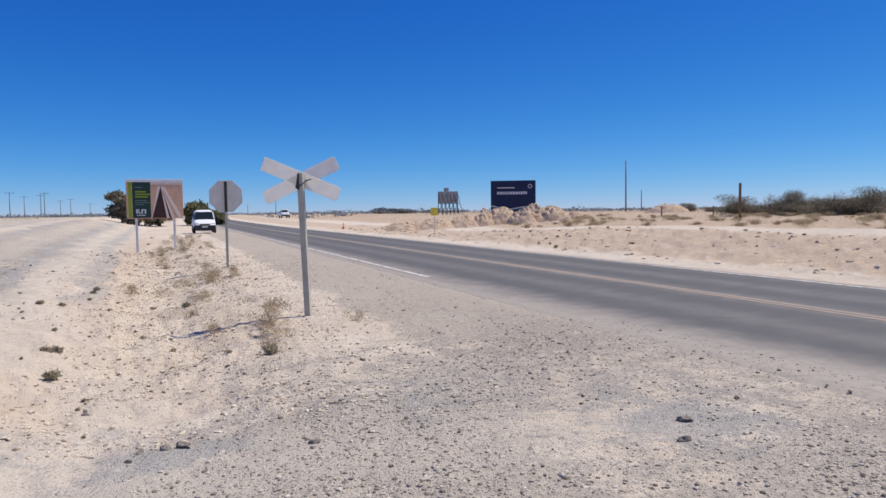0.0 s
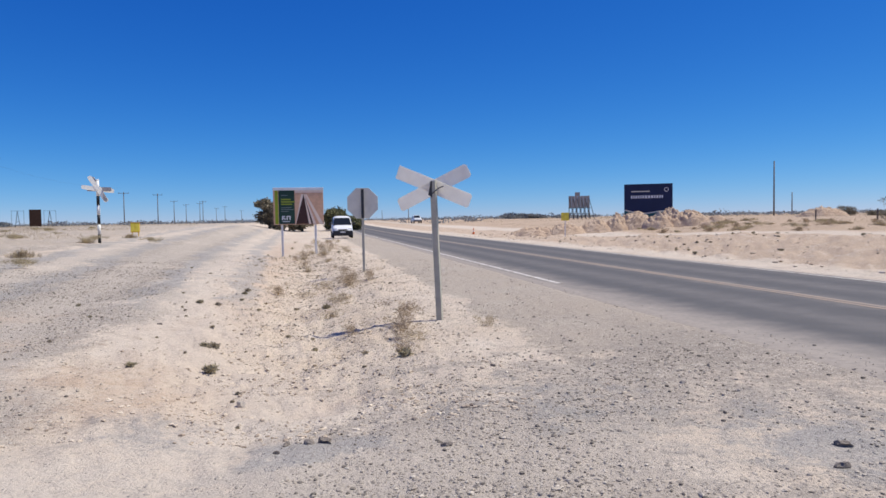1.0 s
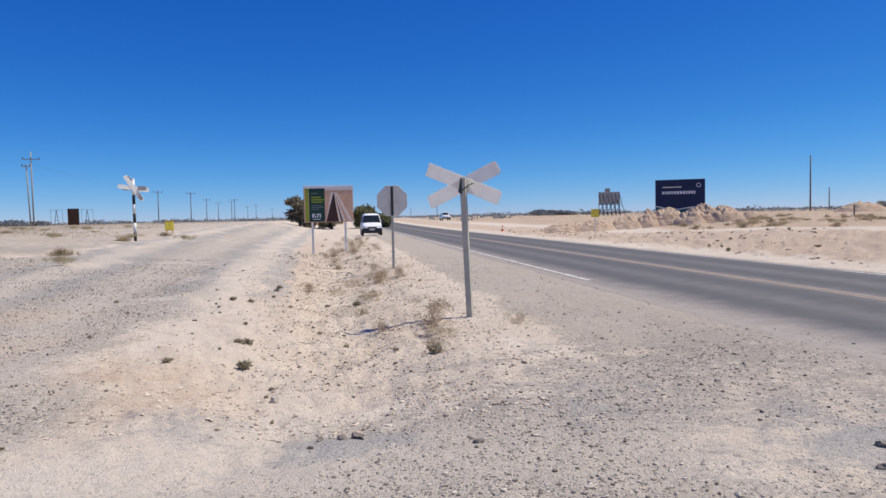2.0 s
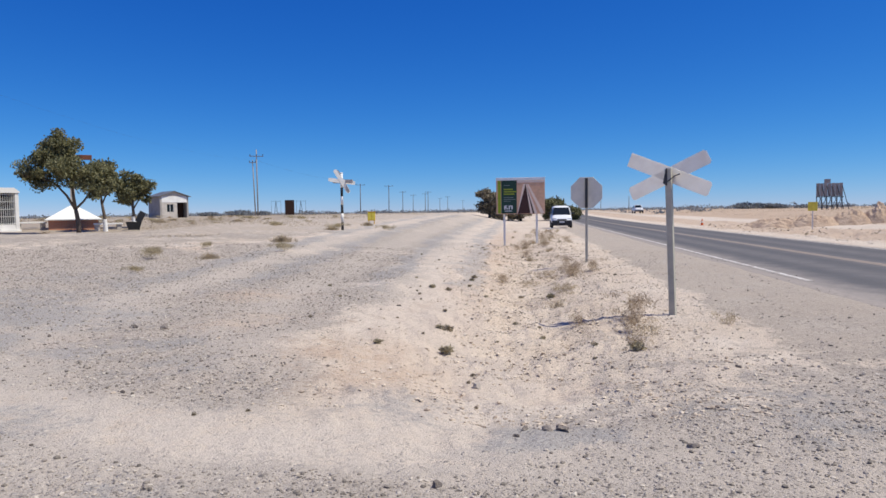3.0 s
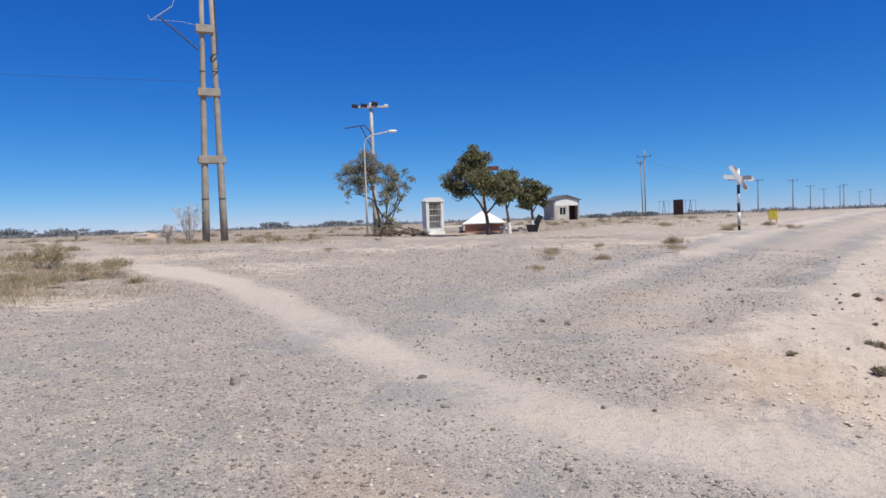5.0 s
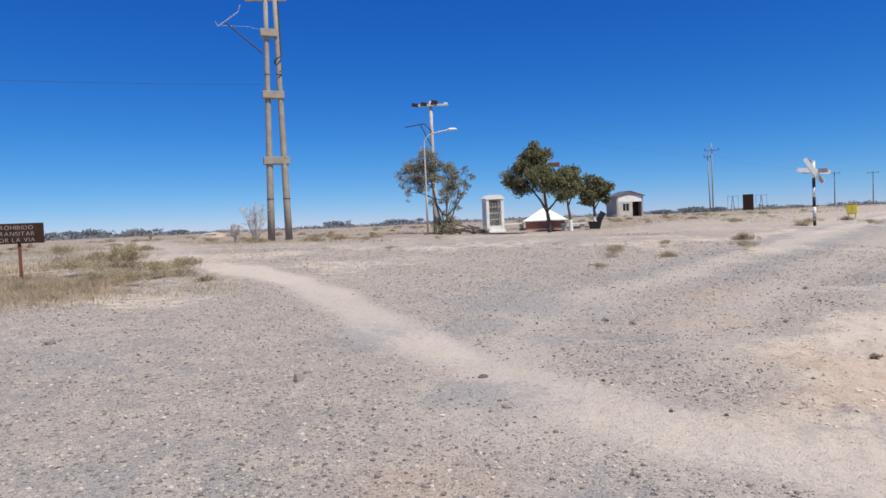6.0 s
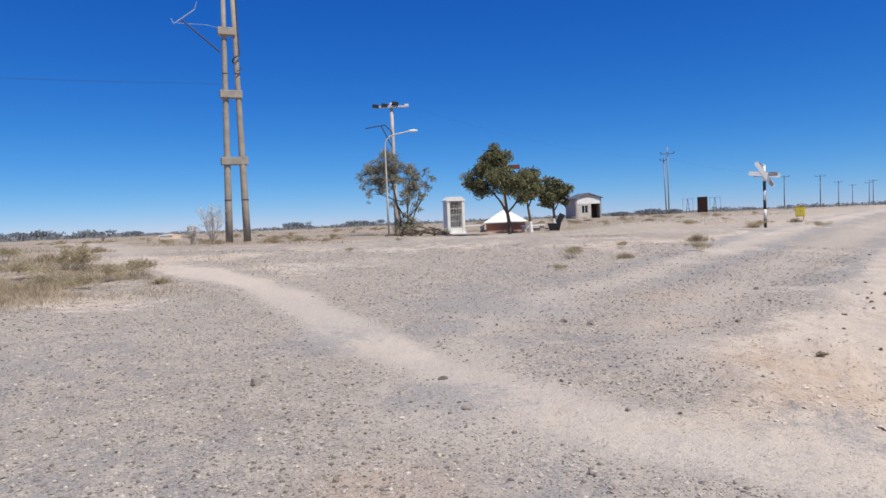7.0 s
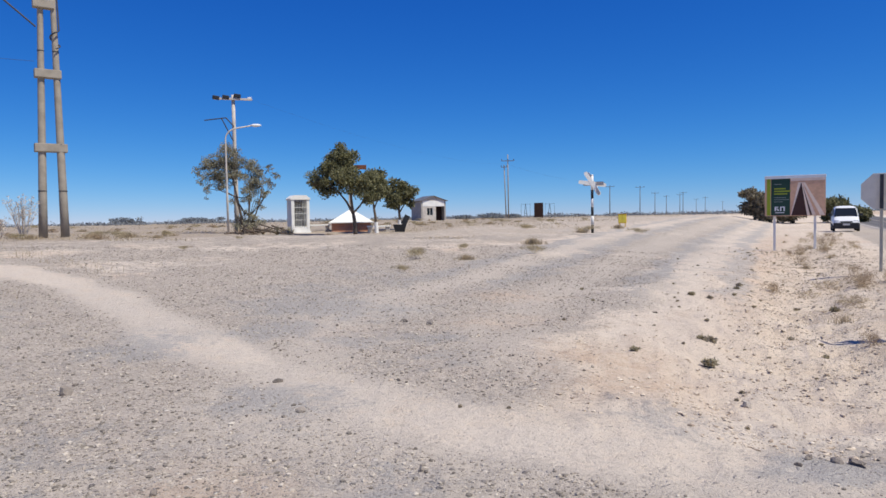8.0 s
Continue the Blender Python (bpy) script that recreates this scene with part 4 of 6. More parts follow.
def van():
    x, y = from_road(57.6, 2.5)
    t = thing("van", "white panel van with black bumpers, parked on the shoulder", "van", (x, y, lie(x, y) + 0.06), 206.2)
    bm = bmesh.new()
    loft(bm, [(-2.08, 0.42, 1.66, 0.74, 0.66), (-2.0, 0.36, 1.80, 0.84, 0.70), (-1.0, 0.34, 1.84, 0.86, 0.71), (0.25, 0.34, 1.83, 0.86, 0.71), (0.52, 0.34, 1.72, 0.86, 0.70),
              (1.22, 0.34, 1.12, 0.86, 0.77), (1.42, 0.34, 1.0, 0.85, 0.78), (1.88, 0.36, 0.86, 0.80, 0.72), (2.03, 0.42, 0.74, 0.72, 0.64)], 28, 5)
    part("body", bm, CAR_WHITE, t, smooth=True)
    plate_between("windscreen", [(-0.62, 0.62, 1.67), (-0.73, 1.30, 1.09), (0.73, 1.30, 1.09), (0.62, 0.62, 1.67)], 0.035, GLASS, t)
    for s in (-1, 1):
        pts = [(s * 0.845, 1.05, 1.16), (s * 0.845, 0.05, 1.16), (s * 0.745, 0.05, 1.66), (s * 0.745, 0.42, 1.66)]
        plate_between("side_window", pts if s < 0 else pts[::-1], 0.02, GLASS, t)
        bm = bmesh.new()
        box(bm, (0.30, 0.12, 0.17), (s * 0.60, 1.93, 0.72), (0, 0, -s * 16), 0.03)
        part("headlight", bm, LAMP_LENS, t)
        bm = bmesh.new()
        box(bm, (0.20, 0.10, 0.16), (s * 0.97, 0.95, 1.20), bevel=0.03)
        part("mirror", bm, PLASTIC, t)
        for py in (1.28, -1.38):
            wheel(t, s * 0.76, py, 0.31, 0.19)
        bm = bmesh.new()
        tube(bm, [(s * 0.55, 2.06, 0.43), (s * 0.55, 2.09, 0.43)], [0.07, 0.06], 14)
        part("fog_lamp", bm, LAMP_LENS, t)
    bm = bmesh.new()
    box(bm, (1.60, 0.24, 0.42), (0, 1.98, 0.41), bevel=0.06)
    part("front_bumper", bm, PLASTIC, t)
    bm = bmesh.new()
    box(bm, (0.75, 0.06, 0.10), (0, 2.02, 0.68), bevel=0.02)
    part("grille", bm, PLASTIC, t)
    bm = bmesh.new()
    box(bm, (0.42, 0.02, 0.12), (0, 2.10, 0.50), bevel=0.004)
    part("number_plate", bm, PLATE, t)
    bm = bmesh.new()
    box(bm, (1.56, 0.16, 0.24), (0, -2.06, 0.46), bevel=0.05)
    part("rear_bumper", bm, PLASTIC, t)
    for s in (-1, 1):
        bm = bmesh.new()
        tube(bm, [(s * 0.3 - 0.2, 1.30, 1.09), (s * 0.3 + 0.2, 1.24, 1.15)], 0.010, 6)
        part("wiper", bm, PLASTIC, t)


def pickup():
    x, y = -44.9, 143.1
    z = lie(x, y) + 0.03
    t = thing("pickup_truck", "white pickup truck on the far lane of the road", "car", (x, y, z), 206.2)
    bm = bmesh.new()
    loft(bm, [(-2.6, 0.50, 1.02, 0.84, 0.84), (-2.5, 0.45, 1.10, 0.90, 0.88), (0.0, 0.42, 1.10, 0.92, 0.88), (1.3, 0.42, 1.12, 0.92, 0.86), (2.3, 0.45, 1.02, 0.88, 0.80), (2.55, 0.52, 0.88, 0.80, 0.72)], 24, 6)
    part("body", bm, CAR_WHITE, t, smooth=True)
    bm = bmesh.new()
    loft(bm, [(-0.95, 1.0, 1.62, 0.84, 0.64), (-0.75, 1.0, 1.78, 0.86, 0.68), (0.5, 1.0, 1.80, 0.86, 0.68), (1.3, 1.0, 1.16, 0.86, 0.74)], 20, 5)
    part("cab", bm, CAR_WHITE, t, smooth=True)
    plate_between("windscreen", [(-0.60, 0.60, 1.74), (-0.70, 1.22, 1.24), (0.70, 1.22, 1.24), (0.60, 0.60, 1.74)], 0.03, GLASS, t)
    for s in (-1, 1):
        pts = [(s * 0.85, 1.0, 1.14), (s * 0.85, -0.75, 1.14), (s * 0.74, -0.62, 1.66), (s * 0.74, 0.5, 1.66)]
        plate_between("side_window", pts if s < 0 else pts[::-1], 0.02, GLASS, t)
        for py in (1.6, -1.55):
            wheel(t, s * 0.80, py, 0.37, 0.24)
        bm = bmesh.new()
        box(bm, (0.32, 0.12, 0.18), (s * 0.62, 2.44, 0.86), (0, 0, -s * 15), 0.03)
        part("headlight", bm, LAMP_LENS, t)
    bm = bmesh.new()
    box(bm, (1.7, 0.2, 0.30), (0, 2.5, 0.56), bevel=0.05)
    part("front_bumper", bm, PLASTIC, t)
    bm = bmesh.new()
    box(bm, (0.9, 0.08, 0.2), (0, 2.5, 0.84), bevel=0.02)
    part("grille", bm, PLASTIC, t)


# ---------------------------------------------------------------- poles and lines
def twin_pylon():
    """Two tapered concrete poles joined by cross blocks, with a bracket and a top arm."""
    x, y = -36.0, 3.5
    z0 = ground(x, y)
    t = thing("power_pylon", "twin concrete poles joined by three concrete blocks", "power pole", (x, y, z0), 0)
    top = 13.75 - z0
    for b, a in (((-0.04, -0.46), (-0.2, -0.1)), ((0.05, 0.43), (-0.15, 0.34))):
        bm = bmesh.new()
        tube(bm, [(b[0] + (a[0] - b[0]) * k / 6, b[1] + (a[1] - b[1]) * k / 6, -0.3 + (top + 0.3) * k / 6) for k in range(7)], [0.19 - 0.014 * k for k in range(7)], 18)
        pole = part("pole", bm, CONCRETE, t, smooth=True)
        for k in (1, 2, 4):
            f = k / 6.0
            bm = bmesh.new()
            c = (b[0] + (a[0] - b[0]) * f, b[1] + (a[1] - b[1]) * f)
            tube(bm, [(*c, top * f), (*c, top * f + 0.04)], 0.197 - 0.014 * k, 18)
            part("band", bm, DARK_STEEL, pole)
    for z, ya, yb, d in ((5.1, -0.64, 0.68, 0.5), (8.47, -0.52, 0.56, 0.45), (11.62, -0.47, 0.39, 0.40)):
        bm = bmesh.new()
        box(bm, (d, yb - ya, 0.38), (-0.1, (ya + yb) / 2, z - z0), bevel=0.03)
        part("cross_block", bm, CONCRETE, t, "concrete cross block")
    bm = bmesh.new()
    box(bm, (0.16, 2.1, 0.16), (-0.18, -0.1, 13.35 - z0), (4, 0, 0), 0.02)
    part("top_arm", bm, CONCRETE, t)
    for py in (-1.0, -0.75, 0.25, 0.75):
        bm = bmesh.new()
        tube(bm, [(-0.18, py, 13.42 - z0), (-0.18, py, 13.5 - z0), (-0.18, py, 13.54 - z0), (-0.18, py, 13.66 - z0)], [0.05, 0.09, 0.05, 0.03], 10)
        part("insulator", bm, PALE_CONCRETE, t)
    for path, r, m in ((((-0.15, -2.5, 11.85), (-0.13, -1.5, 12.62)), 0.028, SILVER), (((-0.15, -2.1, 12.05), (-0.05, -0.38, 10.55)), 0.04, DARK_STEEL),
                       (((-0.15, -2.4, 11.9), (-0.1, -1.0, 11.9), (-0.1, -0.3, 11.75)), 0.008, GALV), (((-0.13, -1.5, 12.62), (-0.12, -1.38, 13.0)), 0.018, SILVER), (((-0.15, -2.5, 11.85), (-0.15, -2.62, 12.1)), 0.018, SILVER)):
        bm = bmesh.new()
        tube(bm, [(a, b, c - z0) for a, b, c in path], r, 8)
        part("bracket_bar", bm, m, t)
    # coiled cable; its upper run also stands for shade along the right pole
    bm = bmesh.new()
    tube(bm, [(0.0 + 0.19 * math.cos(a), 0.36 + 0.19 * math.sin(a), 9.6 - z0 + 0.35 * a / 3) for a in [k * 0.35 for k in range(22)]] + [(-0.02, 0.52, 11.3 - z0), (-0.1, 0.5, 12.2 - z0), (-0.1, 0.48, 13.3 - z0)], 0.035, 6)
    part("cable", bm, DARK_STEEL, t)


def transformer_mast():
    x, y = -40.86, 13.7
    z0 = ground(x, y)
    t = thing("power_pole", "single concrete pole with dark cut-outs on a short crossarm", "power pole", (x, y, z0), 0)
    top = 9.2 - z0
    bm = bmesh.new()
    tube(bm, [(0, 0, -0.3 + (top + 0.3) * k / 4) for k in range(5)], [0.15, 0.135, 0.12, 0.11, 0.10], 16)
    part("pole", bm, PALE_CONCRETE, t, smooth=True)
    turn = math.degrees(math.atan2(1.97, 0.67))
    m = pose(0, 0, 0, 0, 0, turn)
    bm = bmesh.new()
    box(bm, (2.2, 0.12, 0.12), m @ Vector((0, -0.15, 8.93 - z0)), (0, 0, turn), 0.01)
    part("crossarm", bm, PALE_CONCRETE, t)
    for px, pz in ((-0.98, 8.98), (-0.42, 9.02), (0.25, 9.12)):
        bm = bmesh.new()
        c = m @ Vector((px, -0.15, pz - z0))
        box(bm, (0.40, 0.24, 0.22), c, (0, 8, turn), 0.03)
        part("cut_out", bm, BLACK_PAINT, t, "black cut-out box")
    bm = bmesh.new()
    c = m @ Vector((0.95, -0.15, 9.02 - z0))
    box(bm, (0.25, 0.10, 0.10), c, (0, 0, turn), 0.02)
    part("insulator", bm, PRINT_WHITE, t)
    for path in (((-1.68, 7.62), (-0.45, 7.80)), ((-0.70, 7.76), (-0.05, 6.4)), ((-0.45, 7.80), (0.0, 7.3))):
        bm = bmesh.new()
        tube(bm, [m @ Vector((a, -0.15, b - z0)) for a, b in path], 0.035, 6)
        part("bracket_bar", bm, DARK_STEEL, t)


def street_lamp():
    x, y = -38.18, 12.27
    z0 = ground(x, y)
    t = thing("street_lamp", "cream painted street lamp with a curved arm", "street lamp", (x, y, z0), 0)
    m = pose(0, 0, 0, 0, 0, math.degrees(math.atan2(1.64, 0.58)))
    path = [(0, 0, -0.3), (0, 0, 2.0), (0, 0, 4.6), (0, 0, 5.25)]
    for k in range(1, 9):
        a = math.pi / 2 * k / 8 * 0.84
        path.append((0.75 * (1 - math.cos(a)), 0, 5.25 + 0.68 * math.sin(a)))
    path.append((1.45, 0, 6.08))
    bm = bmesh.new()
    tube(bm, [m @ Vector(p) for p in path], [0.065, 0.06, 0.048] + [0.038] * (len(path) - 3), 12)
    part("post", bm, CREAM_PAINT, t, smooth=True)
    bm = bmesh.new()
    loft(bm, [(-0.26, -0.05, 0.04, 0.05, 0.04), (-0.12, -0.08, 0.07, 0.11, 0.08), (0.12, -0.08, 0.08, 0.12, 0.09), (0.30, -0.03, 0.03, 0.05, 0.04)], 14, 2.5)
    bm.transform(m @ Matrix.Translation((1.66, 0, 6.10)) @ pose(0, 0, 0, 0, -8, -90))
    part("lamp_head", bm, WHITE_PAINT, t, smooth=True)


def timber_pole(top, lean=0.0, arm=1.8, wide=1.0, pins=None, drop=0.35):
    """A plain line pole with one crossarm and pin insulators."""
    t = new("power_pole")
    bm = bmesh.new()
    tube(bm, [(0, 0, -0.4), (lean * 0.5, 0, top * 0.5), (lean, 0, top)], [0.12 * wide, 0.10 * wide, 0.08 * wide], 10)
    part("pole", bm, pins or POLE_WOOD, t, smooth=True)
    if arm:
        bm = bmesh.new()
        box(bm, (arm, 0.10, 0.09), (lean, -0.12, top - drop), bevel=0.01)
        part("crossarm", bm, POLE_WOOD, t)
        for px in (-arm * 0.46, 0, arm * 0.46):
            bm = bmesh.new()
            tube(bm, [(lean + px, -0.12, top - drop + 0.05), (lean + px, -0.12, top - drop + 0.17), (lean + px, -0.12, top - drop + 0.29)], [0.03, 0.07, 0.03], 8)
            part("insulator", bm, DARK_STEEL, t)
    return t


POLE_ROW = [(-112.0, 143.3, 34), (-140.8, 188.0, 34), (-164.3, 226.6, 34), (-149.9, 214.7, 34), (-136.5, 197.2, 34), (-197.9, 297.0, 34), (-174.3, 268.2, 34), (-231.4, 374.1, 34)]


def line_poles():
    label = "weathered timber power pole with one crossarm"
    first = tagged(timber_pole(9.4, 0.0, 1.9, 0.8, CONCRETE, 0.95), "slim concrete line pole with one crossarm", "power pole", "poles of the line")
    first.matrix_world = pose(*on_ground(-75.05, 65.72), 0, 0, 49)
    side = tagged(timber_pole(7.9, -0.22, 0.9, 0.75, CONCRETE), "slim concrete pole beside a taller one", "power pole")
    side.matrix_world = pose(*on_ground(-75.25, 65.45), 0, 0, 49)
    short = tagged(timber_pole(7.6, 0.05, 2.2), label, "power pole", "poles of the line")
    short.matrix_world = pose(*on_ground(-110.8, 130.2), 0, 0, 40)
    # two rows that run on beside the road and shrink into the distance
    for x, y, turn in POLE_ROW:
        copy_thing(short, pose(*on_ground(x, y), 0, 0, turn))
    tall = tagged(timber_pole(7.6, 0.0, 0), "plain dark timber pole beyond the road", "power pole")
    tall.matrix_world = pose(*on_ground(19.9, 103.1), 0, 0, 0)
    thin = tagged(timber_pole(4.4, 0.0, 0), "thin timber pole beyond the road", "power pole")
    thin.matrix_world = pose(*on_ground(31.55, 146.6), 0, 0, 0)
    for u, v in ((210, 30), (290, 30)):
        copy_thing(thin, pose(*on_ground(*from_road(u, v)), 0, 0, 0))


def hang(name, a, b, sag, r, label):
    """A wire with its sag."""
    a, b = Vector(a), Vector(b)
    bm = bmesh.new()
    tube(bm, [a.lerp(b, k / 16) - Vector((0, 0, sag * 4 * (k / 16) * (1 - k / 16))) for k in range(17)], r, 5)
    tagged(part(name, bm, DARK_STEEL), label, "cable")


def wires():
    hang("power_cable", (-36.1, 3.0, 9.0), (-34.0, -42.0, 10.2), 0.7, 0.008, "thin dark cable strung from the twin pylon")
    hang("power_cable", (-40.6, 14.4, 9.05), (-75.3, 65.2, 9.3), 1.0, 0.0025, "thin dark cable over the dry field")
    hang("power_cable", (-75.3, 65.6, 9.3), (-101, 118, 9.0), 0.9, 0.006, "thin dark cable along the line of poles")


def fence_posts():
    first = None
    rng = random.Random(8)
    for k in range(4):
        u, v = 28 + 5.2 * k, 36.5 + rng.uniform(-0.3, 0.3)
        m = pose(*on_ground(*from_road(u, v)), rng.uniform(-3, 3), rng.uniform(-3, 3), 0)
        if first is None:
            first = thing("fence_post", "weathered timber fence post in scrub", "fence post", (0, 0, 0), 0, "fence posts beyond the road")
            bm = bmesh.new()
            box(bm, (0.09, 0.09, 1.0), (0, 0, 0.25), bevel=0.02)
            part("post", bm, POLE_WOOD, first)
            first.matrix_world = m
        else:
            copy_thing(first, m)
    tall = thing("marker_post", "tall ochre timber post in scrub", "post", on_ground(15.35, 43.35), 0)
    h = 3.06 - ground(15.35, 43.35)
    bm = bmesh.new()
    box(bm, (0.14, 0.13, h + 0.3), (0, 0, h / 2 - 0.15), bevel=0.03)
    part("post", bm, worn("ochre_timber", (0.30, 0.20, 0.09), 0.6, 3, 0.9), tall)


# ---------------------------------------------------------------- small buildings
def shrine():
    x, y = -38.6, 16.7
    z0 = ground(x, y)
    t = thing("shrine", "white masonry shrine with a white barred gate", "shrine", (x, y, z0 - 0.05), 82)
    w, d, h = 1.12, 1.0, 2.16
    for px in (-w / 2 + 0.09, w / 2 - 0.09):
        bm = bmesh.new()
        box(bm, (0.18, d, h - 0.2), (px, 0, (h - 0.2) / 2 + 0.1), bevel=0.015)
        part("side_wall", bm, WHITEWASH, t)
    # the shade inside the shrine is put into this wall's dark colour
    bm = bmesh.new()
    box(bm, (w - 0.36, 0.12, h - 0.2), (0, d / 2 - 0.06, (h - 0.2) / 2 + 0.1), bevel=0.01)
    part("back_wall", bm, BROWN_BOARD, t, "back wall coloured dark for the shade inside")
    bm = bmesh.new()
    box(bm, (w + 0.10, d + 0.1, 0.16), (0, 0, 0.08), bevel=0.015)
    part("plinth", bm, WHITEWASH, t)
    bm = bmesh.new()
    box(bm, (w - 0.36, 0.14, 0.26), (0, -d / 2 + 0.10, 0.29), bevel=0.01)
    part("sill", bm, WHITEWASH, t)
    bm = bmesh.new()
    prism(bm, [(-w / 2 - 0.05, 0), (w / 2 + 0.05, 0), (w / 2 + 0.05, 0.07), (w / 2 - 0.2, 0.27), (-w / 2 + 0.2, 0.27), (-w / 2 - 0.05, 0.07)], d + 0.08, Matrix.Translation((0, 0, h - 0.10)))
    part("roof", bm, WHITEWASH, t)
    for k in range(8):
        bm = bmesh.new()
        px = -0.34 + 0.68 * k / 7
        tube(bm, [(px, -d / 2 + 0.06, 0.42), (px, -d / 2 + 0.06, h - 0.1)], 0.010, 6)
        part("gate_bar", bm, WHITE_PAINT, t)
    for z in (0.46, 0.84, 1.22, 1.60, 1.98):
        bm = bmesh.new()
        box(bm, (0.74, 0.02, 0.025), (0, -d / 2 + 0.04, z), bevel=0.003)
        part("gate_rail", bm, WHITE_PAINT, t)
    bm = bmesh.new()
    box(bm, (0.6, 0.5, 1.2), (0, 0.1, 0.76), bevel=0.02)
    part("altar", bm, DARK_STEEL, t, "dark altar block inside")


def monument():
    """A brick plinth under a white pyramid, with a tall cross rising from it."""
    x, y = -39.0, 20.5
    z0 = ground(x, y) - 0.08
    t = thing("monument", "brick plinth with white pyramid roof and a tall brown cross", "monument", (x, y, z0), 62)
    bm = bmesh.new()
    box(bm, (2.45, 2.45, 0.55), (0, 0, 0.275), bevel=0.015)
    part("plinth", bm, BRICK, t, "red brick plinth")
    bm = bmesh.new()
    box(bm, (2.8, 2.8, 0.07), (0, 0, 0.585), bevel=0.012)
    part("slab", bm, WHITEWASH, t)
    bm = bmesh.new()
    lo = [bm.verts.new((sx * 1.36, sy * 1.36, 0.62)) for sx, sy in ((-1, -1), (1, -1), (1, 1), (-1, 1))]
    hi = [bm.verts.new((sx * 0.16, sy * 0.16, 1.36)) for sx, sy in ((-1, -1), (1, -1), (1, 1), (-1, 1))]
    for k in range(4):
        bm.faces.new((lo[k], lo[(k + 1) % 4], hi[(k + 1) % 4], hi[k]))
    bm.faces.new(hi), bm.faces.new(lo[::-1])
    part("pyramid", bm, WHITEWASH, t, "white painted pyramid")
    bm = bmesh.new()
    box(bm, (0.24, 0.24, 4.1), (0, 0, 3.0), bevel=0.02)
    part("shaft", bm, PALE_CONCRETE, t, "pale concrete shaft")
    bm = bmesh.new()
    box(bm, (2.1, 0.26, 0.27), (0, -0.01, 4.92 - z0), bevel=0.02)
    part("beam", bm, RUSTY, t, "reddish brown cross beam")


def low_wall(a, b, h, d=0.3):
    mid = (Vector(a) + Vector(b)) / 2
    w = (Vector(b) - Vector(a)).length
    t = thing("bench", "low white masonry bench beside the monument", "bench", on_ground(mid.x, mid.y, 0.05), math.degrees(math.atan2(b[1] - a[1], b[0] - a[0])), "benches by the monument")
    bm = bmesh.new()
    box(bm, (w, d + 0.12, 0.09), (0, 0, h), bevel=0.015)
    part("seat", bm, WHITEWASH, t)
    for px in (-w * 0.38, w * 0.38):
        bm = bmesh.new()
        box(bm, (0.25, d, h), (px, 0, h / 2), bevel=0.015)
        part("support", bm, PALE_CONCRETE, t)


def hut():
    """The small gabled building with a recessed porch."""
    x, y = -66.0, 45.2
    z0 = ground(x, y) - 0.1
    t = thing("hut", "small grey gabled building with a pale porch front", "building", (x, y, z0), 78)
    w, d, h = 3.1, 3.1, 2.4
    for px in (-w / 2 + 0.09, w / 2 - 0.09):
        bm = bmesh.new()
        box(bm, (0.18, d, h), (px, 0, h / 2), bevel=0.01)
        part("side_wall", bm, GREY_BLOCK, t)
    bm = bmesh.new()
    box(bm, (w - 0.36, 0.18, h), (0, d / 2 - 0.09, h / 2), bevel=0.01)
    part("back_wall", bm, GREY_BLOCK, t)
    bm = bmesh.new()
    # front wall with a window hole and the doorway
    f = -d / 2 + 0.09
    for x0, x1, za, zb in ((-w / 2 + 0.18, -0.85, 0, 1.75), (-0.85, -0.05, 0, 0.75), (-0.85, -0.05, 1.55, 1.75), (-0.05, 0.30, 0, 1.75)):
        box(bm, (x1 - x0, 0.18, zb - za), ((x0 + x1) / 2, f, (za + zb) / 2))
    part("front_wall", bm, PALE_CONCRETE, t)
    bm = bmesh.new()
    box(bm, (w - 0.36, 0.22, 0.65), (0, f, 2.075), bevel=0.01)
    part("lintel", bm, WHITEWASH, t, "white lintel band")
    bm = bmesh.new()
    prism(bm, [(-w / 2, 0), (w / 2, 0), (0, 0.5)], 0.18, Matrix.Translation((0, f, h)))
    part("gable", bm, PALE_CONCRETE, t)
    bm = bmesh.new()
    prism(bm, [(-w / 2, 0), (w / 2, 0), (0, 0.5)], 0.18, Matrix.Translation((0, -f, h)))
    part("gable", bm, GREY_BLOCK, t)
    for s in (-1, 1):
        bm = bmesh.new()
        box(bm, (w / 2 + 0.35, d + 0.4, 0.07), (s * (w / 4 + 0.09), 0, h + 0.275), (0, s * 17.9, 0), 0.01)
        part("roof", bm, ROOF_SHEET, t, "grey sheet roof")
    win = part("window", box(bmesh.new(), (0.8, 0.03, 0.8), (-0.45, f + 0.04, 1.15)), GLASS, t)
    for px, sz in ((-0.83, (0.05, 0.08, 0.8)), (-0.45, (0.04, 0.06, 0.8)), (-0.07, (0.05, 0.08, 0.8))):
        bm = bmesh.new()
        box(bm, sz, (px, f - 0.02, 1.15), bevel=0.004)
        part("window_bar", bm, WHITE_PAINT, win)
    # added dark panel: stands for the shade inside the open doorway
    bm = bmesh.new()
    box(bm, (0.95, 0.06, 1.72), (0.82, f + 0.7, 0.86), bevel=0.01)
    part("door", bm, BROWN_BOARD, t, "dark panel standing for the shade in the door opening")


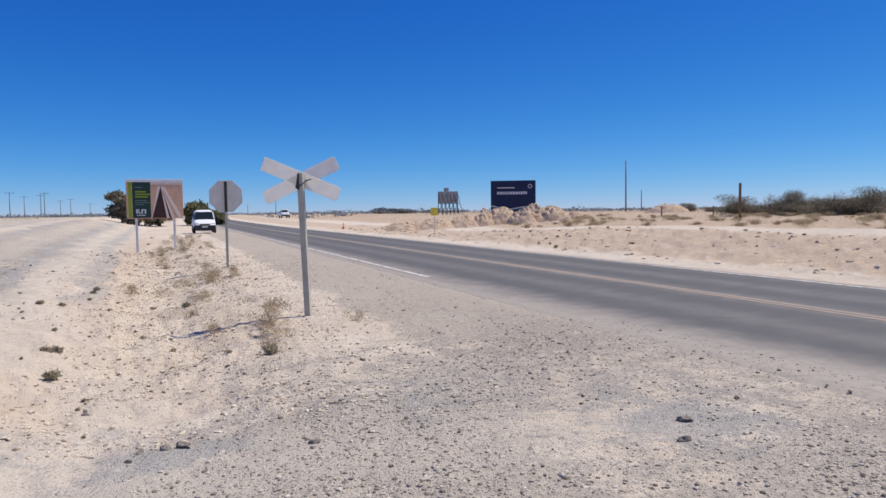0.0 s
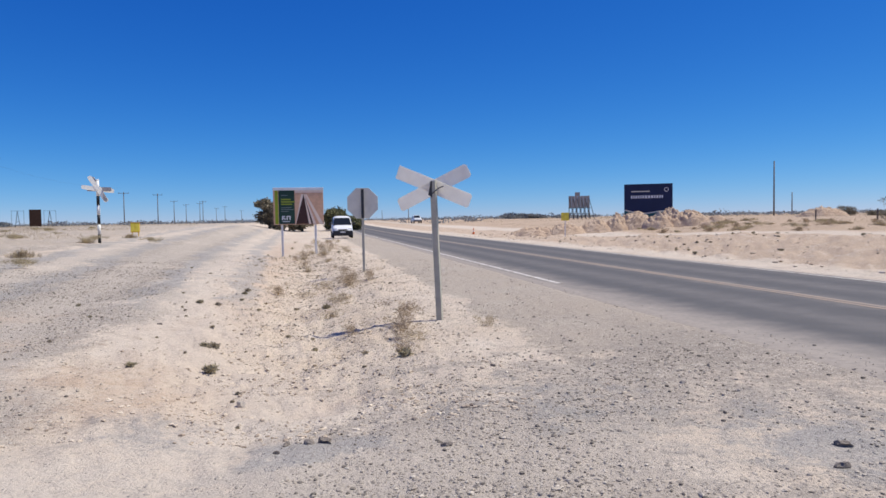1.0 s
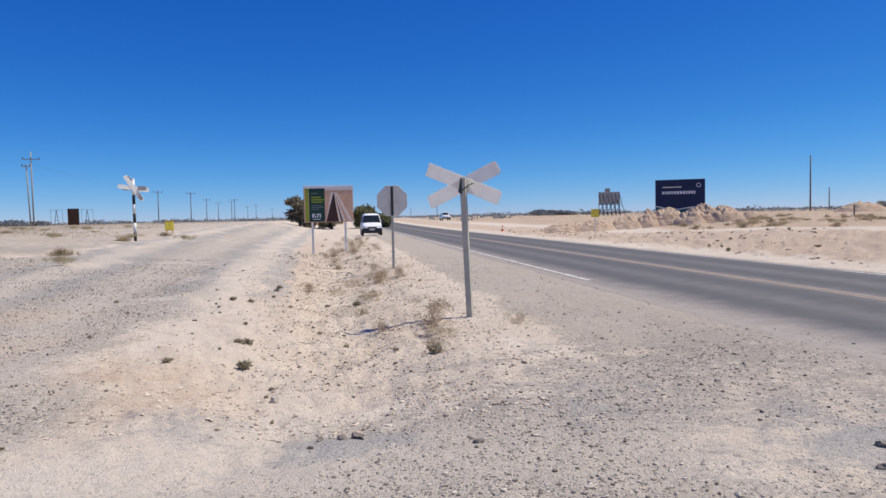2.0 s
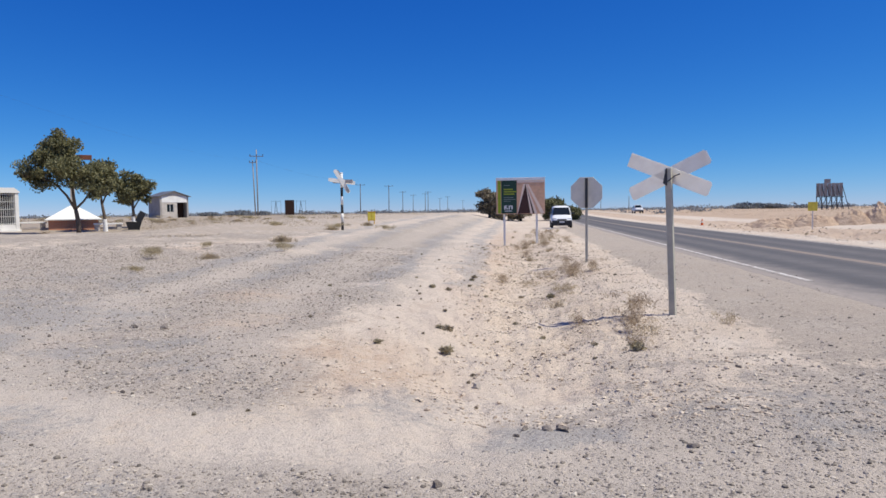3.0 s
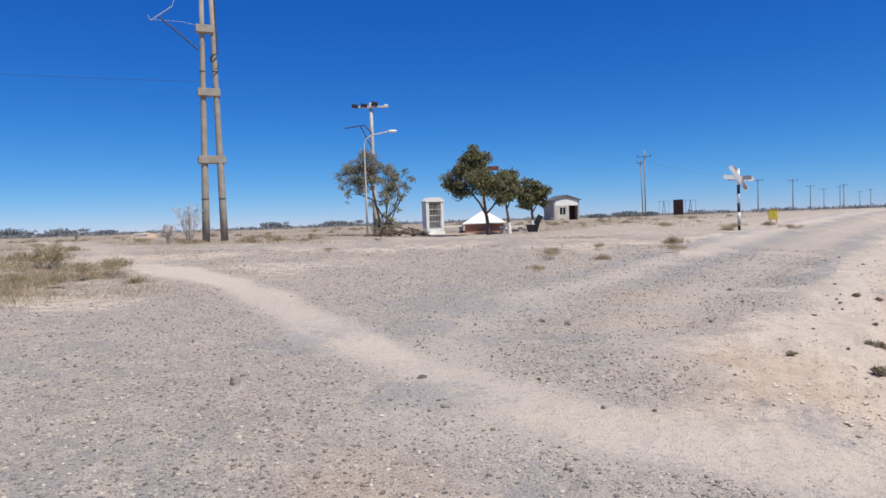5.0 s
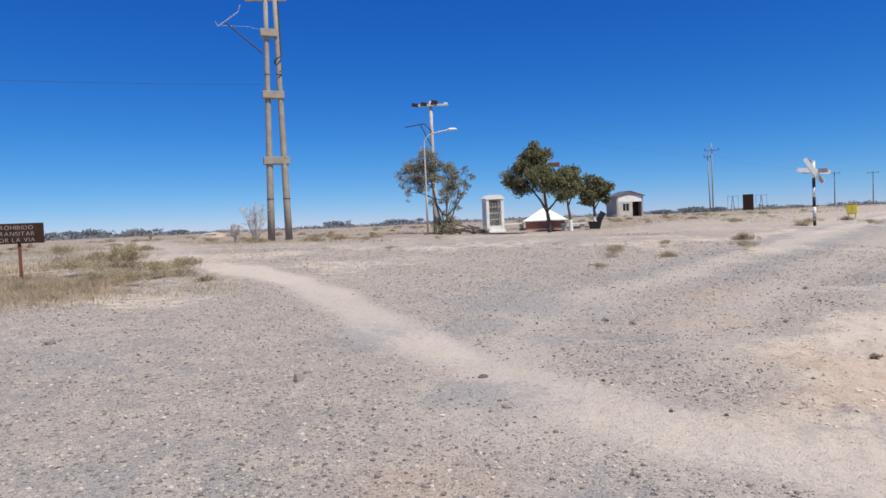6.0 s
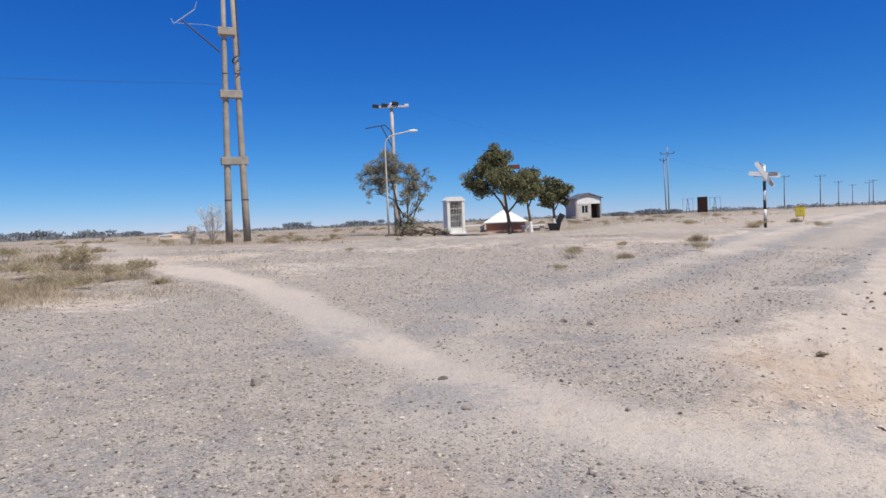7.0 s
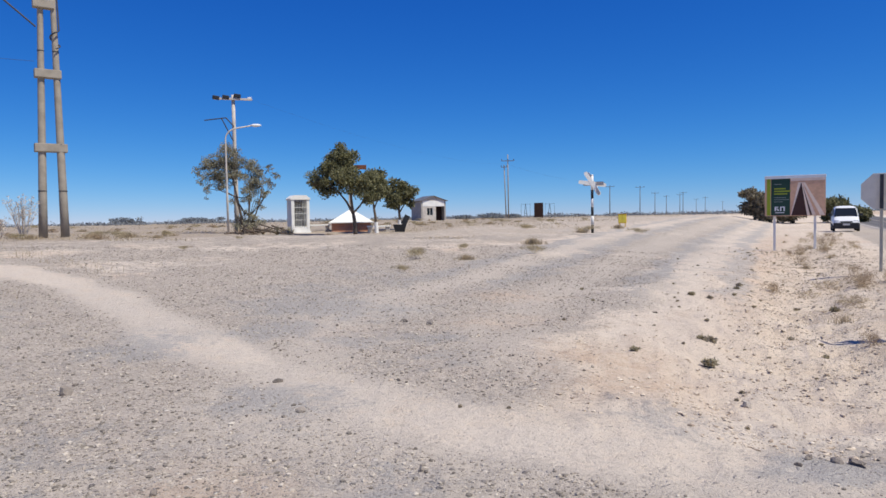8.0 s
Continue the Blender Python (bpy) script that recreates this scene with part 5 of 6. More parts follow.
def far_hoarding():
    """A dark panel between two open frames on the horizon."""
    x, y = -79.4, 76.0
    z0 = ground(x, y)
    turn = 46
    t = thing("hoarding", "dark rusty panel standing in the dry field", "billboard", (x, y, z0), turn)
    bm = bmesh.new()
    box(bm, (1.45, 0.12, 2.35), (0, 0, 1.3), bevel=0.02)
    part("panel", bm, BROWN_BOARD, t)
    for px in (-0.6, 0.6):
        bm = bmesh.new()
        tube(bm, [(px, 0.1, -0.2), (px, 0.1, 2.4)], 0.05, 6)
        part("post", bm, DARK_STEEL, t)
    frame_1 = None
    for cx in (-2.1, 1.75):
        m = pose(x + cx * math.cos(radians(turn)), y + cx * math.sin(radians(turn)), z0, 0, 0, turn)
        if frame_1 is None:
            frame_1 = thing("steel_mast", "thin braced steel mast with light side poles", "mast", (0, 0, 0), 0, "masts by the dark panel")
            for a, b in (((-0.3, 0, -0.1), (0, 0, 2.3)), ((0.3, 0, -0.1), (0, 0, 2.3)), ((-0.2, 0, 0.8), (0.2, 0, 0.8)), ((-0.7, 0, -0.1), (-0.7, 0, 2.4)), ((0.75, 0, -0.1), (0.75, 0, 2.4)), ((-0.7, 0, 2.3), (0.75, 0, 2.3))):
                bm = bmesh.new()
                tube(bm, [a, b], 0.035 if abs(a[0]) < 0.5 else 0.018, 6)
                part("bar", bm, DARK_STEEL, frame_1)
            frame_1.matrix_world = m
        else:
            copy_thing(frame_1, m)


def culvert():
    x, y = -58.5, 0.3
    z0 = ground(x, y)
    t = thing("culvert", "low pale concrete culvert wall in the dry field", "wall", (x, y, z0), 82)
    bm = bmesh.new()
    box(bm, (0.9, 0.35, 0.45), (0, 0, 0.1), bevel=0.03)
    part("headwall", bm, PALE_CONCRETE, t)
    bm = bmesh.new()
    box(bm, (1.0, 0.45, 0.07), (0, 0, 0.358), bevel=0.015)
    part("coping", bm, WHITEWASH, t)
    bm = bmesh.new()
    x, y = -58.6, -4.2
    post = thing("marker_post", "short dark timber post beside the far track", "post", on_ground(x, y), 10)
    box(bm, (0.18, 0.18, 0.7), (0, 0, 0.2), bevel=0.03)
    part("post", bm, POLE_WOOD, post)


def black_bin():
    x, y = -34.9, 21.6
    t = thing("waste_bin", "black metal waste bin with its lid raised, under trees", "waste bin", on_ground(x, y, 0.02), 60)
    bm = bmesh.new()
    lo = [bm.verts.new((sx * 0.28, sy * 0.22, 0.04)) for sx, sy in ((-1, -1), (1, -1), (1, 1), (-1, 1))]
    hi = [bm.verts.new((sx * 0.40, sy * 0.30, 0.46)) for sx, sy in ((-1, -1), (1, -1), (1, 1), (-1, 1))]
    inn = [bm.verts.new((sx * 0.36, sy * 0.26, 0.46)) for sx, sy in ((-1, -1), (1, -1), (1, 1), (-1, 1))]
    flo = [bm.verts.new((sx * 0.25, sy * 0.19, 0.08)) for sx, sy in ((-1, -1), (1, -1), (1, 1), (-1, 1))]
    for k in range(4):
        j = (k + 1) % 4
        bm.faces.new((lo[k], lo[j], hi[j], hi[k])), bm.faces.new((hi[k], hi[j], inn[j], inn[k])), bm.faces.new((inn[k], inn[j], flo[j], flo[k]))
    bm.faces.new(lo[::-1]), bm.faces.new(flo)
    part("tub", bm, BLACK_PAINT, t)
    bm = bmesh.new()
    box(bm, (0.34, 0.04, 0.62), (0.36, 0.1, 0.72), (0, 28, 0), 0.01)
    part("lid", bm, BLACK_PAINT, t)
    for px in (-0.25, 0.25):
        bm = bmesh.new()
        box(bm, (0.06, 0.5, 0.05), (px, 0, 0.025), bevel=0.005)
        part("foot", bm, DARK_STEEL, t)


crossbuck_back()
stop_sign_back()
road_billboard()
blue_billboard()
hoarding_back()
crossing_post()
small_yellow_sign()
yellow_cabinet()
warning_board()
traffic_cone()
van()
pickup()
twin_pylon()
transformer_mast()
street_lamp()
line_poles()
wires()
fence_posts()
shrine()
monument()
low_wall((-40.2, 17.9), (-39.6, 19.3), 0.42)
low_wall((-36.6, 20.3), (-36.0, 21.6), 0.40)
hut()
far_hoarding()
culvert()
black_bin()


# ---------------------------------------------------------------- trees and plants
def tree(place, label, seed, height, lobes, limbs, leaves, size, leaf, bark, trunk_r=0.13, droop=0.4, clump=0.42, per=9):
    """A tapered, bent trunk with limbs that end in lobes of small leaf clumps."""
    rng = np.random.default_rng(seed)
    t = thing("tree", label, "tree", on_ground(*place, 0.05), 0)
    bm = bmesh.new()
    for path, r0, r1 in limbs:
        n = len(path)
        tube(bm, path, [r0 + (r1 - r0) * k / (n - 1) for k in range(n)], 9)
    # thin boughs from the nearest limb end into each lobe
    ends = [Vector(p[-1]) for p, _, _ in limbs]
    centres, radii = [], []
    for cx, cy, cz, rx, rz in lobes:
        c = Vector((cx, cy, cz))
        start = min(ends, key=lambda e: (e - c).length)
        mid = start.lerp(c, 0.55) + Vector(rng.normal(size=3) * 0.08)
        tube(bm, [start, mid, c], [0.035, 0.022, 0.010], 6)
        for _ in range(per):
            w = rng.normal(size=3)
            w /= np.linalg.norm(w)
            q = rng.random() ** 0.4
            p = np.array([cx, cy, cz]) + w * q * np.array([rx, rx, rz])
            centres.append(p)
            k = clump * rng.uniform(0.5, 1.15) * min(1.0, rx / 0.7)
            radii.append([k, k, k * 0.75])
            tube(bm, [c, c.lerp(Vector(p), 0.6) + Vector((0, 0, 0.03)), p], [0.012, 0.008, 0.004], 4)
    part("trunk", bm, bark, t, smooth=True)
    mesh_part("crown", leaf_mesh("crown", rng, centres, radii, leaves, size, leaf, 1.9, droop), t)
    return t


def shade_trees():
    # the largest, leaning a little, with an uneven crown (x runs across the view, y away)
    def turned(rows, a=62):
        m = pose(0, 0, 0, 0, 0, a)
        return [(*(m @ Vector(r[:3])), *r[3:]) for r in rows]

    def paths(rows, a=62):
        m = pose(0, 0, 0, 0, 0, a)
        return [([m @ Vector(p) for p in path], r0, r1) for path, r0, r1 in rows]

    shade = tree((-33.5, 17.8), "broad green tree with a forked trunk beside the monument", 11, 5.2,
         turned([(-0.45, 0, 4.7, 0.55, 0.42), (-1.5, 0.1, 3.8, 0.6, 0.45), (-1.0, 0.1, 4.15, 0.6, 0.45), (0.6, 0.1, 3.1, 0.6, 0.4), (-0.3, 0.2, 4.4, 0.55, 0.42), (-0.75, 0, 4.3, 0.65, 0.45), (-1.0, 0, 3.75, 0.75, 0.5), (-0.45, 0.3, 3.75, 0.55, 0.4), (-1.75, 0.1, 3.35, 0.65, 0.5), (-2.15, -0.1, 2.85, 0.42, 0.4), (-0.8, -0.3, 3.2, 0.85, 0.5), (1.05, 0.2, 3.1, 0.55, 0.4), (1.35, 0.1, 2.75, 0.5, 0.55), (0.95, -0.2, 2.1, 0.5, 0.45), (0.05, 0.0, 3.3, 0.8, 0.5), (0.75, 0.2, 3.0, 0.6, 0.45), (1.05, 0, 2.9, 0.55, 0.6), (0.4, -0.3, 2.75, 0.8, 0.5), (0.9, 0.2, 2.35, 0.5, 0.45), (-1.5, 0.3, 2.75, 0.6, 0.35), (-0.9, 0, 4.3, 0.5, 0.4), (-0.2, 0.1, 3.0, 0.8, 0.5)]),
         paths([([(0.0, 0, -0.1), (0.02, 0, 0.6), (-0.05, 0, 1.15), (-0.1, 0, 1.4)], 0.12, 0.085), ([(-0.1, 0, 1.35), (-0.45, 0, 2.0), (-0.95, 0.05, 2.6)], 0.07, 0.04), ([(-0.1, 0, 1.35), (-0.18, 0, 2.2), (-0.25, 0.05, 3.2)], 0.09, 0.045), ([(-0.1, 0, 1.35), (0.3, 0, 1.75), (0.65, 0.1, 2.3)], 0.06, 0.035), ([(-0.25, 0.05, 3.2), (-0.35, 0, 4.0)], 0.04, 0.02)]),
         24000, 0.065, LEAF_GREEN, BARK)
    shade.scale = (1, 1, 1.04)
    second = tree((-35.6, 20.3), "green tree standing between two larger crowns", 12, 4.0,
         turned([(0.0, 0, 3.3, 0.65, 0.5), (0.35, 0.1, 2.9, 0.55, 0.5), (-0.4, 0, 2.8, 0.6, 0.5), (0.2, 0, 2.35, 0.5, 0.4)]),
         paths([([(0.1, 0, -0.1), (0.05, 0, 0.9), (-0.05, 0, 1.6), (-0.1, 0, 2.2)], 0.10, 0.05), ([(-0.05, 0, 1.5), (0.2, 0, 2.1)], 0.05, 0.03)]),
         4200, 0.085, LEAF_GREEN, BARK)
    third = tree((-36.6, 22.7), "small round green tree with a bare lower trunk", 13, 3.3,
         turned([(0.0, 0, 2.95, 0.55, 0.4), (-0.5, 0.1, 2.5, 0.55, 0.42), (0.45, 0, 2.5, 0.58, 0.45), (0.0, -0.1, 2.1, 0.75, 0.4), (-0.55, 0, 1.8, 0.45, 0.3), (0.6, 0.1, 1.95, 0.4, 0.35)]),
         paths([([(0.0, 0, -0.1), (0.0, 0, 0.7), (-0.05, 0, 1.3), (0, 0, 1.8)], 0.11, 0.05), ([(0, 0, 1.2), (0.3, 0, 1.7)], 0.05, 0.03), ([(0, 0, 1.2), (-0.3, 0, 1.7)], 0.05, 0.03)]),
         5200, 0.085, LEAF_GREEN, BARK)
    for owner, off in ((second, 0.09), (third, 0.0)):
        m = pose(0, 0, 0, 0, 0, 62)
        bm = bmesh.new()
        tube(bm, [m @ Vector((off, 0, -0.05)), m @ Vector((off - 0.01, 0, 0.35)), m @ Vector((off - 0.03, 0, 0.72))], [0.125, 0.115, 0.102], 12)
        part("painted_base", bm, WHITEWASH, owner, "whitewashed foot of the trunk")
    # the thin, half-bare one by the lamp
    a = 71
    tree((-38.75, 13.37), "thin half-bare tree with drooping grey-green leaves", 14, 5.2,
         turned([(-0.6, 0, 4.75, 0.65, 0.5), (-1.15, 0.1, 4.35, 0.7, 0.6), (-0.6, 0.2, 4.05, 0.7, 0.55), (-1.8, 0, 3.85, 0.5, 0.7), (-2.1, 0, 3.2, 0.35, 0.6), (-1.5, 0, 3.35, 0.5, 0.5), (-1.0, 0, 3.6, 0.5, 0.5), (-0.1, 0.1, 4.3, 0.5, 0.45), (0.5, 0, 4.1, 0.5, 0.4), (0.15, 0, 3.5, 0.5, 0.5), (1.0, 0, 3.7, 0.4, 0.4), (0.8, 0.1, 2.8, 0.45, 0.5), (1.85, 0, 3.5, 0.3, 0.25), (1.55, 0, 3.95, 0.2, 0.3), (0.3, 0, 2.2, 0.5, 0.55), (1.2, 0, 2.3, 0.3, 0.3), (-0.6, 0, 2.0, 0.2, 0.25), (0.1, 0, 1.2, 0.5, 0.5), (0.6, 0, 0.7, 0.5, 0.4), (-1.95, 0, 2.65, 0.28, 0.55), (-1.35, 0.1, 2.85, 0.38, 0.5), (-2.4, 0, 3.7, 0.3, 0.5), (-0.9, 0.1, 3.1, 0.5, 0.5), (-1.5, 0.2, 4.1, 0.6, 0.6), (-0.3, 0, 3.7, 0.5, 0.55), (0.9, 0, 3.3, 0.4, 0.5), (0.5, 0, 2.9, 0.4, 0.5), (1.5, 0.1, 3.0, 0.3, 0.4), (0.9, 0, 1.7, 0.3, 0.4), (0.2, 0.1, 0.5, 0.7, 0.35)], a),
         paths([([(0, 0, -0.1), (-0.1, 0, 0.9), (-0.3, 0, 2.0), (-0.5, 0, 3.1), (-0.8, 0, 4.0)], 0.09, 0.03), ([(0.15, 0, -0.1), (0.3, 0, 1.0), (0.35, 0, 2.2), (0.5, 0, 3.4)], 0.07, 0.025), ([(0.2, 0, 0.3), (0.7, 0, 1.2), (1.0, 0, 2.2), (1.1, 0, 2.8)], 0.05, 0.02), ([(0.7, 0, 1.3), (1.3, 0, 2.3), (1.7, 0, 3.0)], 0.035, 0.012), ([(0, 0, 0.4), (-0.5, 0, 1.3), (-0.45, 0, 2.2)], 0.03, 0.012)] + [([(0.3, 0, 0.9), (0.4 + 0.22 * j, 0.05, 1.9 + 0.1 * j), (0.3 + 0.33 * j, 0.1, 3.9 - 0.12 * j)], 0.022, 0.008) for j in range(5)], a),
         19000, 0.045, LEAF_GREY, BARK, droop=1.6, clump=0.40, per=11)


def far_tree(place, label, seed, w, h, leaf):
    rng = np.random.default_rng(seed)
    lobes = []
    for k in range(16):
        a = rng.random() * 2 * math.pi
        z = rng.uniform(0.18, 0.86) * h
        q = rng.random() ** 0.5 * w * 0.40 * (1.05 - 0.75 * (z / h - 0.35) ** 2)
        lobes.append((q * math.cos(a), q * math.sin(a), z, w * 0.20, h * 0.14))
    tree(place, label, seed, h, lobes, [([(0, 0, -0.1), (0.1, 0, h * 0.2), (0.0, 0.1, h * 0.45)], 0.22, 0.10), ([(0.1, 0, h * 0.2), (w * 0.2, 0, h * 0.45)], 0.1, 0.05), ([(0.1, 0, h * 0.2), (-w * 0.2, 0, h * 0.5)], 0.1, 0.05)],
         9000, 0.17, leaf, BARK, clump=0.62, per=10)


def scrub_mesh(name, seed, w, h, count, size, leaf, long=1.6):
    """Leaves of one low bush, dense below and ragged above."""
    rng = np.random.default_rng(seed)
    n = 14
    c = np.stack([rng.normal(0, w * 0.24, n), rng.normal(0, w * 0.24, n), rng.uniform(0.15, 0.75, n) * h], 1)
    r = np.stack([rng.uniform(0.16, 0.28, n) * w] * 2 + [rng.uniform(0.16, 0.26, n) * h], 1)
    return leaf_mesh(name, rng, c, r, count, size, leaf, long, -0.3)


def bushes_beyond_road():
    """Dusty bushes on the bank past the road, each one its own plant."""
    protos = []
    for k, (w, h, m) in enumerate(((2.6, 1.7, LEAF_SCRUB), (2.0, 1.3, LEAF_SCRUB), (3.2, 2.0, LEAF_SCRUB), (2.4, 1.9, LEAF_DARK))):
        protos.append(scrub_mesh("bush", 40 + k, w, h, 6500, 0.028, m, 3.0))
    rng = random.Random(21)
    spots = [(20.0, 71.8, 1), (22.8, 71.0, 1)]
    for k in range(84):
        u, v = rng.uniform(2, 37), 36.5 + abs(rng.gauss(0, 3.6))
        x, y = from_road(u, v)
        spots.append((x, y, rng.choice((0, 1, 2, 2, 0))))
    for x, y, k in spots:
        ob = new("bush", protos[k])
        ob.matrix_world = pose(*on_ground(x, y, 0.1), 0, 0, rng.uniform(0, 360)) @ Matrix.Diagonal((rng.uniform(0.7, 1.15),) * 2 + (rng.uniform(0.55, 1.0), 1))
        tagged(ob, "dusty grey-brown bush on the bank beyond the road", "bush", "bushes beyond the road")


def far_scrub():
    """The low dark scrub along the whole horizon."""
    rng = np.random.default_rng(77)
    centres, radii = [], []
    for k in range(2600):
        a = radians(rng.uniform(-42, 118))
        r = 130 * (900 / 130) ** (rng.random() ** 0.8)
        x, y = -math.sin(a) * r, math.cos(a) * r
        u, v = to_road(x, y)
        if abs(v - 8.5) < 14 or (-12 < v < 0 and u > 0 and r < 260):
            continue
        w = rng.uniform(1.0, 2.6) * (r / 200) ** 0.35
        h = rng.uniform(0.35, 1.05) * (r / 200) ** 0.55 * (1.6 if rng.random() < 0.06 else 1.0)
        centres.append((x, y, ground(x, y) + h * 0.35))
        radii.append((w, w, h * 0.7))
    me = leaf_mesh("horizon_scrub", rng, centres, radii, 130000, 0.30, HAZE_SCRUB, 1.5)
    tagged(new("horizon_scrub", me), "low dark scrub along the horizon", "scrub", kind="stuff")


FAR_BUSHES = [(-295, 54.5, 0, 0.9), (-300, 60, 2, 0.8), (-289, 80, 1, 0.9), (-292, 88, 0, 0.8), (-79.6, 60.5, 2, 0.32), (-80.5, 62, 2, 0.25), (-25.5, 158, 2, 0.7), (-20.5, 158.6, 2, 0.6), (-15, 160, 2, 0.45), (-115.5, 95.7, 2, 0.6), (-112, 99, 2, 0.5), (-218, -30.5, 1, 0.9), (-219, -18.6, 1, 0.8), (-220, -40, 0, 0.7), (-223, -8, 2, 0.8), (-92.5, 76.5, 2, 0.35), (-95, 80, 2, 0.4)]


def far_clumps():
    """Taller bushes that stand out along the horizon."""
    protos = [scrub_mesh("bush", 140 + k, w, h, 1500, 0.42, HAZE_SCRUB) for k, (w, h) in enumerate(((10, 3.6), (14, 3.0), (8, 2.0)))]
    rng = random.Random(33)
    for x, y, k, s in FAR_BUSHES:
        ob = new("bush", protos[k])
        ob.matrix_world = pose(*on_ground(x, y, 0.15), 0, 0, rng.uniform(0, 360)) @ Matrix.Diagonal((s, s, s, 1))
        tagged(ob, "hazy dark bush standing on the horizon", "bush", "bushes on the horizon")


def tuft(seed, w, h, n, material, width=0.006, lean=0.8):
    rng = np.random.default_rng(seed)
    a, q = rng.random(n) * 2 * math.pi, np.abs(rng.normal(0, 0.30, n)) * w
    roots = np.stack([q * np.cos(a), q * np.sin(a), np.full(n, -0.02)], 1)
    return blades_mesh("tuft", rng, roots, h * np.exp(-(q / w * 1.4) ** 2), width, lean, material)


def cushion(seed, w, h, n, material, size=0.035):
    rng = np.random.default_rng(seed)
    m = 9
    c = np.stack([rng.normal(0, w * 0.22, m), rng.normal(0, w * 0.22, m), rng.uniform(0.15, 0.6, m) * h], 1)
    r = np.stack([rng.uniform(0.16, 0.3, m) * w] * 2 + [rng.uniform(0.2, 0.4, m) * h], 1)
    return leaf_mesh("weed", rng, c, r, n, size, material, 2.2)


def weeds():
    def twiggy(seed, w, h, n, material, fine=0.006, long=14):
        """An airy bush of thin dry twigs that point up and out."""
        r3 = np.random.default_rng(seed)
        m = 12
        c = np.stack([r3.normal(0, w * 0.2, m), r3.normal(0, w * 0.2, m), r3.uniform(0.05, 0.6, m) * h], 1)
        q = np.stack([r3.uniform(0.12, 0.25, m) * w] * 2 + [r3.uniform(0.12, 0.22, m) * h], 1)
        return leaf_mesh("twiggy_plant", r3, c, q, n, fine, material, long, -0.5)

    low = [cushion(60, 0.34, 0.14, 420, DARK_WEED), cushion(61, 0.26, 0.16, 340, GREEN_WEED), cushion(62, 0.18, 0.10, 220, DARK_WEED, 0.028)]
    dry = [twiggy(63, 0.75, 0.55, 900, DRY_TWIG), tuft(64, 0.4, 0.24, 150, DRY_STRAW, 0.003, 1.4), twiggy(65, 0.6, 0.3, 500, DRY_STRAW)]
    mixed = [twiggy(66, 1.1, 0.55, 1500, OLIVE_STRAW, 0.008, 12), tuft(67, 0.9, 0.36, 420, DRY_STRAW, 0.008, 1.5), twiggy(68, 0.95, 0.5, 1300, DRY_TWIG, 0.009, 11), twiggy(69, 0.75, 0.95, 1600, OLIVE_STRAW, 0.009, 16)]

    def plant(me, x, y, s, name, label, cat, group, rz=0.0, flat_z=1.0):
        ob = new(name, me)
        ob.matrix_world = pose(*on_ground(x, y), 0, 0, rz) @ Matrix.Diagonal((s, s, s * flat_z, 1))
        tagged(ob, label, cat, group)

    rng = random.Random(5)
    for x, y, s, k in ((-5.25, 7.65, 0.95, 0), (-5.35, 7.6, 0.6, 1), (-5.1, 5.95, 0.62, 1), (-4.59, 6.62, 1.05, 1), (-5.15, 6.94, 0.45, 2), (-8.5, 13.83, 0.9, 0), (-8.14, 13.15, 0.8, 1), (-7.54, 11.26, 0.7, 0), (-7.76, 10.98, 0.8, 1), (-7.46, 10.11, 0.7, 2), (-3.74, 5.84, 0.5, 2), (-3.69, 5.67, 0.45, 2), (-3.05, 4.72, 0.35, 2), (-4.5, 3.03, 0.4, 2), (-4.23, 3.3, 0.35, 2), (-2.53, 7.46, 1.2, 1), (-5.71, 12.13, 1.1, 1), (-6.6, 12.6, 0.6, 0)):
        plant(low[k], x, y, 0.5 * s, "weed", "low dark cushion of weed on pale sand", "plant", "weeds in the ditch", rng.uniform(0, 360))
    for k in range(150):
        u, v = 7.5 + 24 * rng.random() ** 0.8, rng.gauss(-0.4, 1.5)
        x, y = from_road(u, v)
        if v < 2.0:
            plant(low[rng.randrange(3)], x, y, rng.uniform(0.08, 0.27), "weed", "small dusty weed in the ditch", "plant", "weeds in the ditch", rng.uniform(0, 360))
    for x, y, s, k in ((-3.1, 9.35, 1.25, 0), (-2.85, 8.6, 0.95, 0), (-2.6, 8.1, 0.9, 2), (-2.5, 7.5, 0.6, 0), (-1.9, 9.2, 0.8, 2), (-3.9, 9.0, 0.7, 0), (-5.75, 12.9, 1.0, 2), (-5.5, 12.4, 1.1, 2), (-6.5, 15.2, 1.2, 0), (-6.9, 15.9, 1.1, 0), (-6.7, 15.6, 0.8, 1), (-7.2, 16.8, 0.9, 2), (-7.9, 18.3, 1.0, 0), (-12.4, 24.5, 1.6, 1), (-12.0, 25.4, 1.8, 1), (-11.5, 26.3, 1.6, 2), (-13.3, 27.0, 1.6, 1), (-14.0, 29.0, 1.8, 0)):
        plant(dry[k], x, y, 0.75 * s, "dry_tuft", "straw-coloured dry tuft in gravel by the ditch", "plant", "dry tufts along the ditch", rng.uniform(0, 360))
    for k in range(26):
        x, y = from_road(rng.uniform(12, 48), rng.gauss(0.3, 0.9))
        plant(dry[rng.randrange(3)], x, y, rng.uniform(0.5, 1.1), "dry_tuft", "straw-coloured dry tuft in gravel by the ditch", "plant", "dry tufts along the ditch", rng.uniform(0, 360))
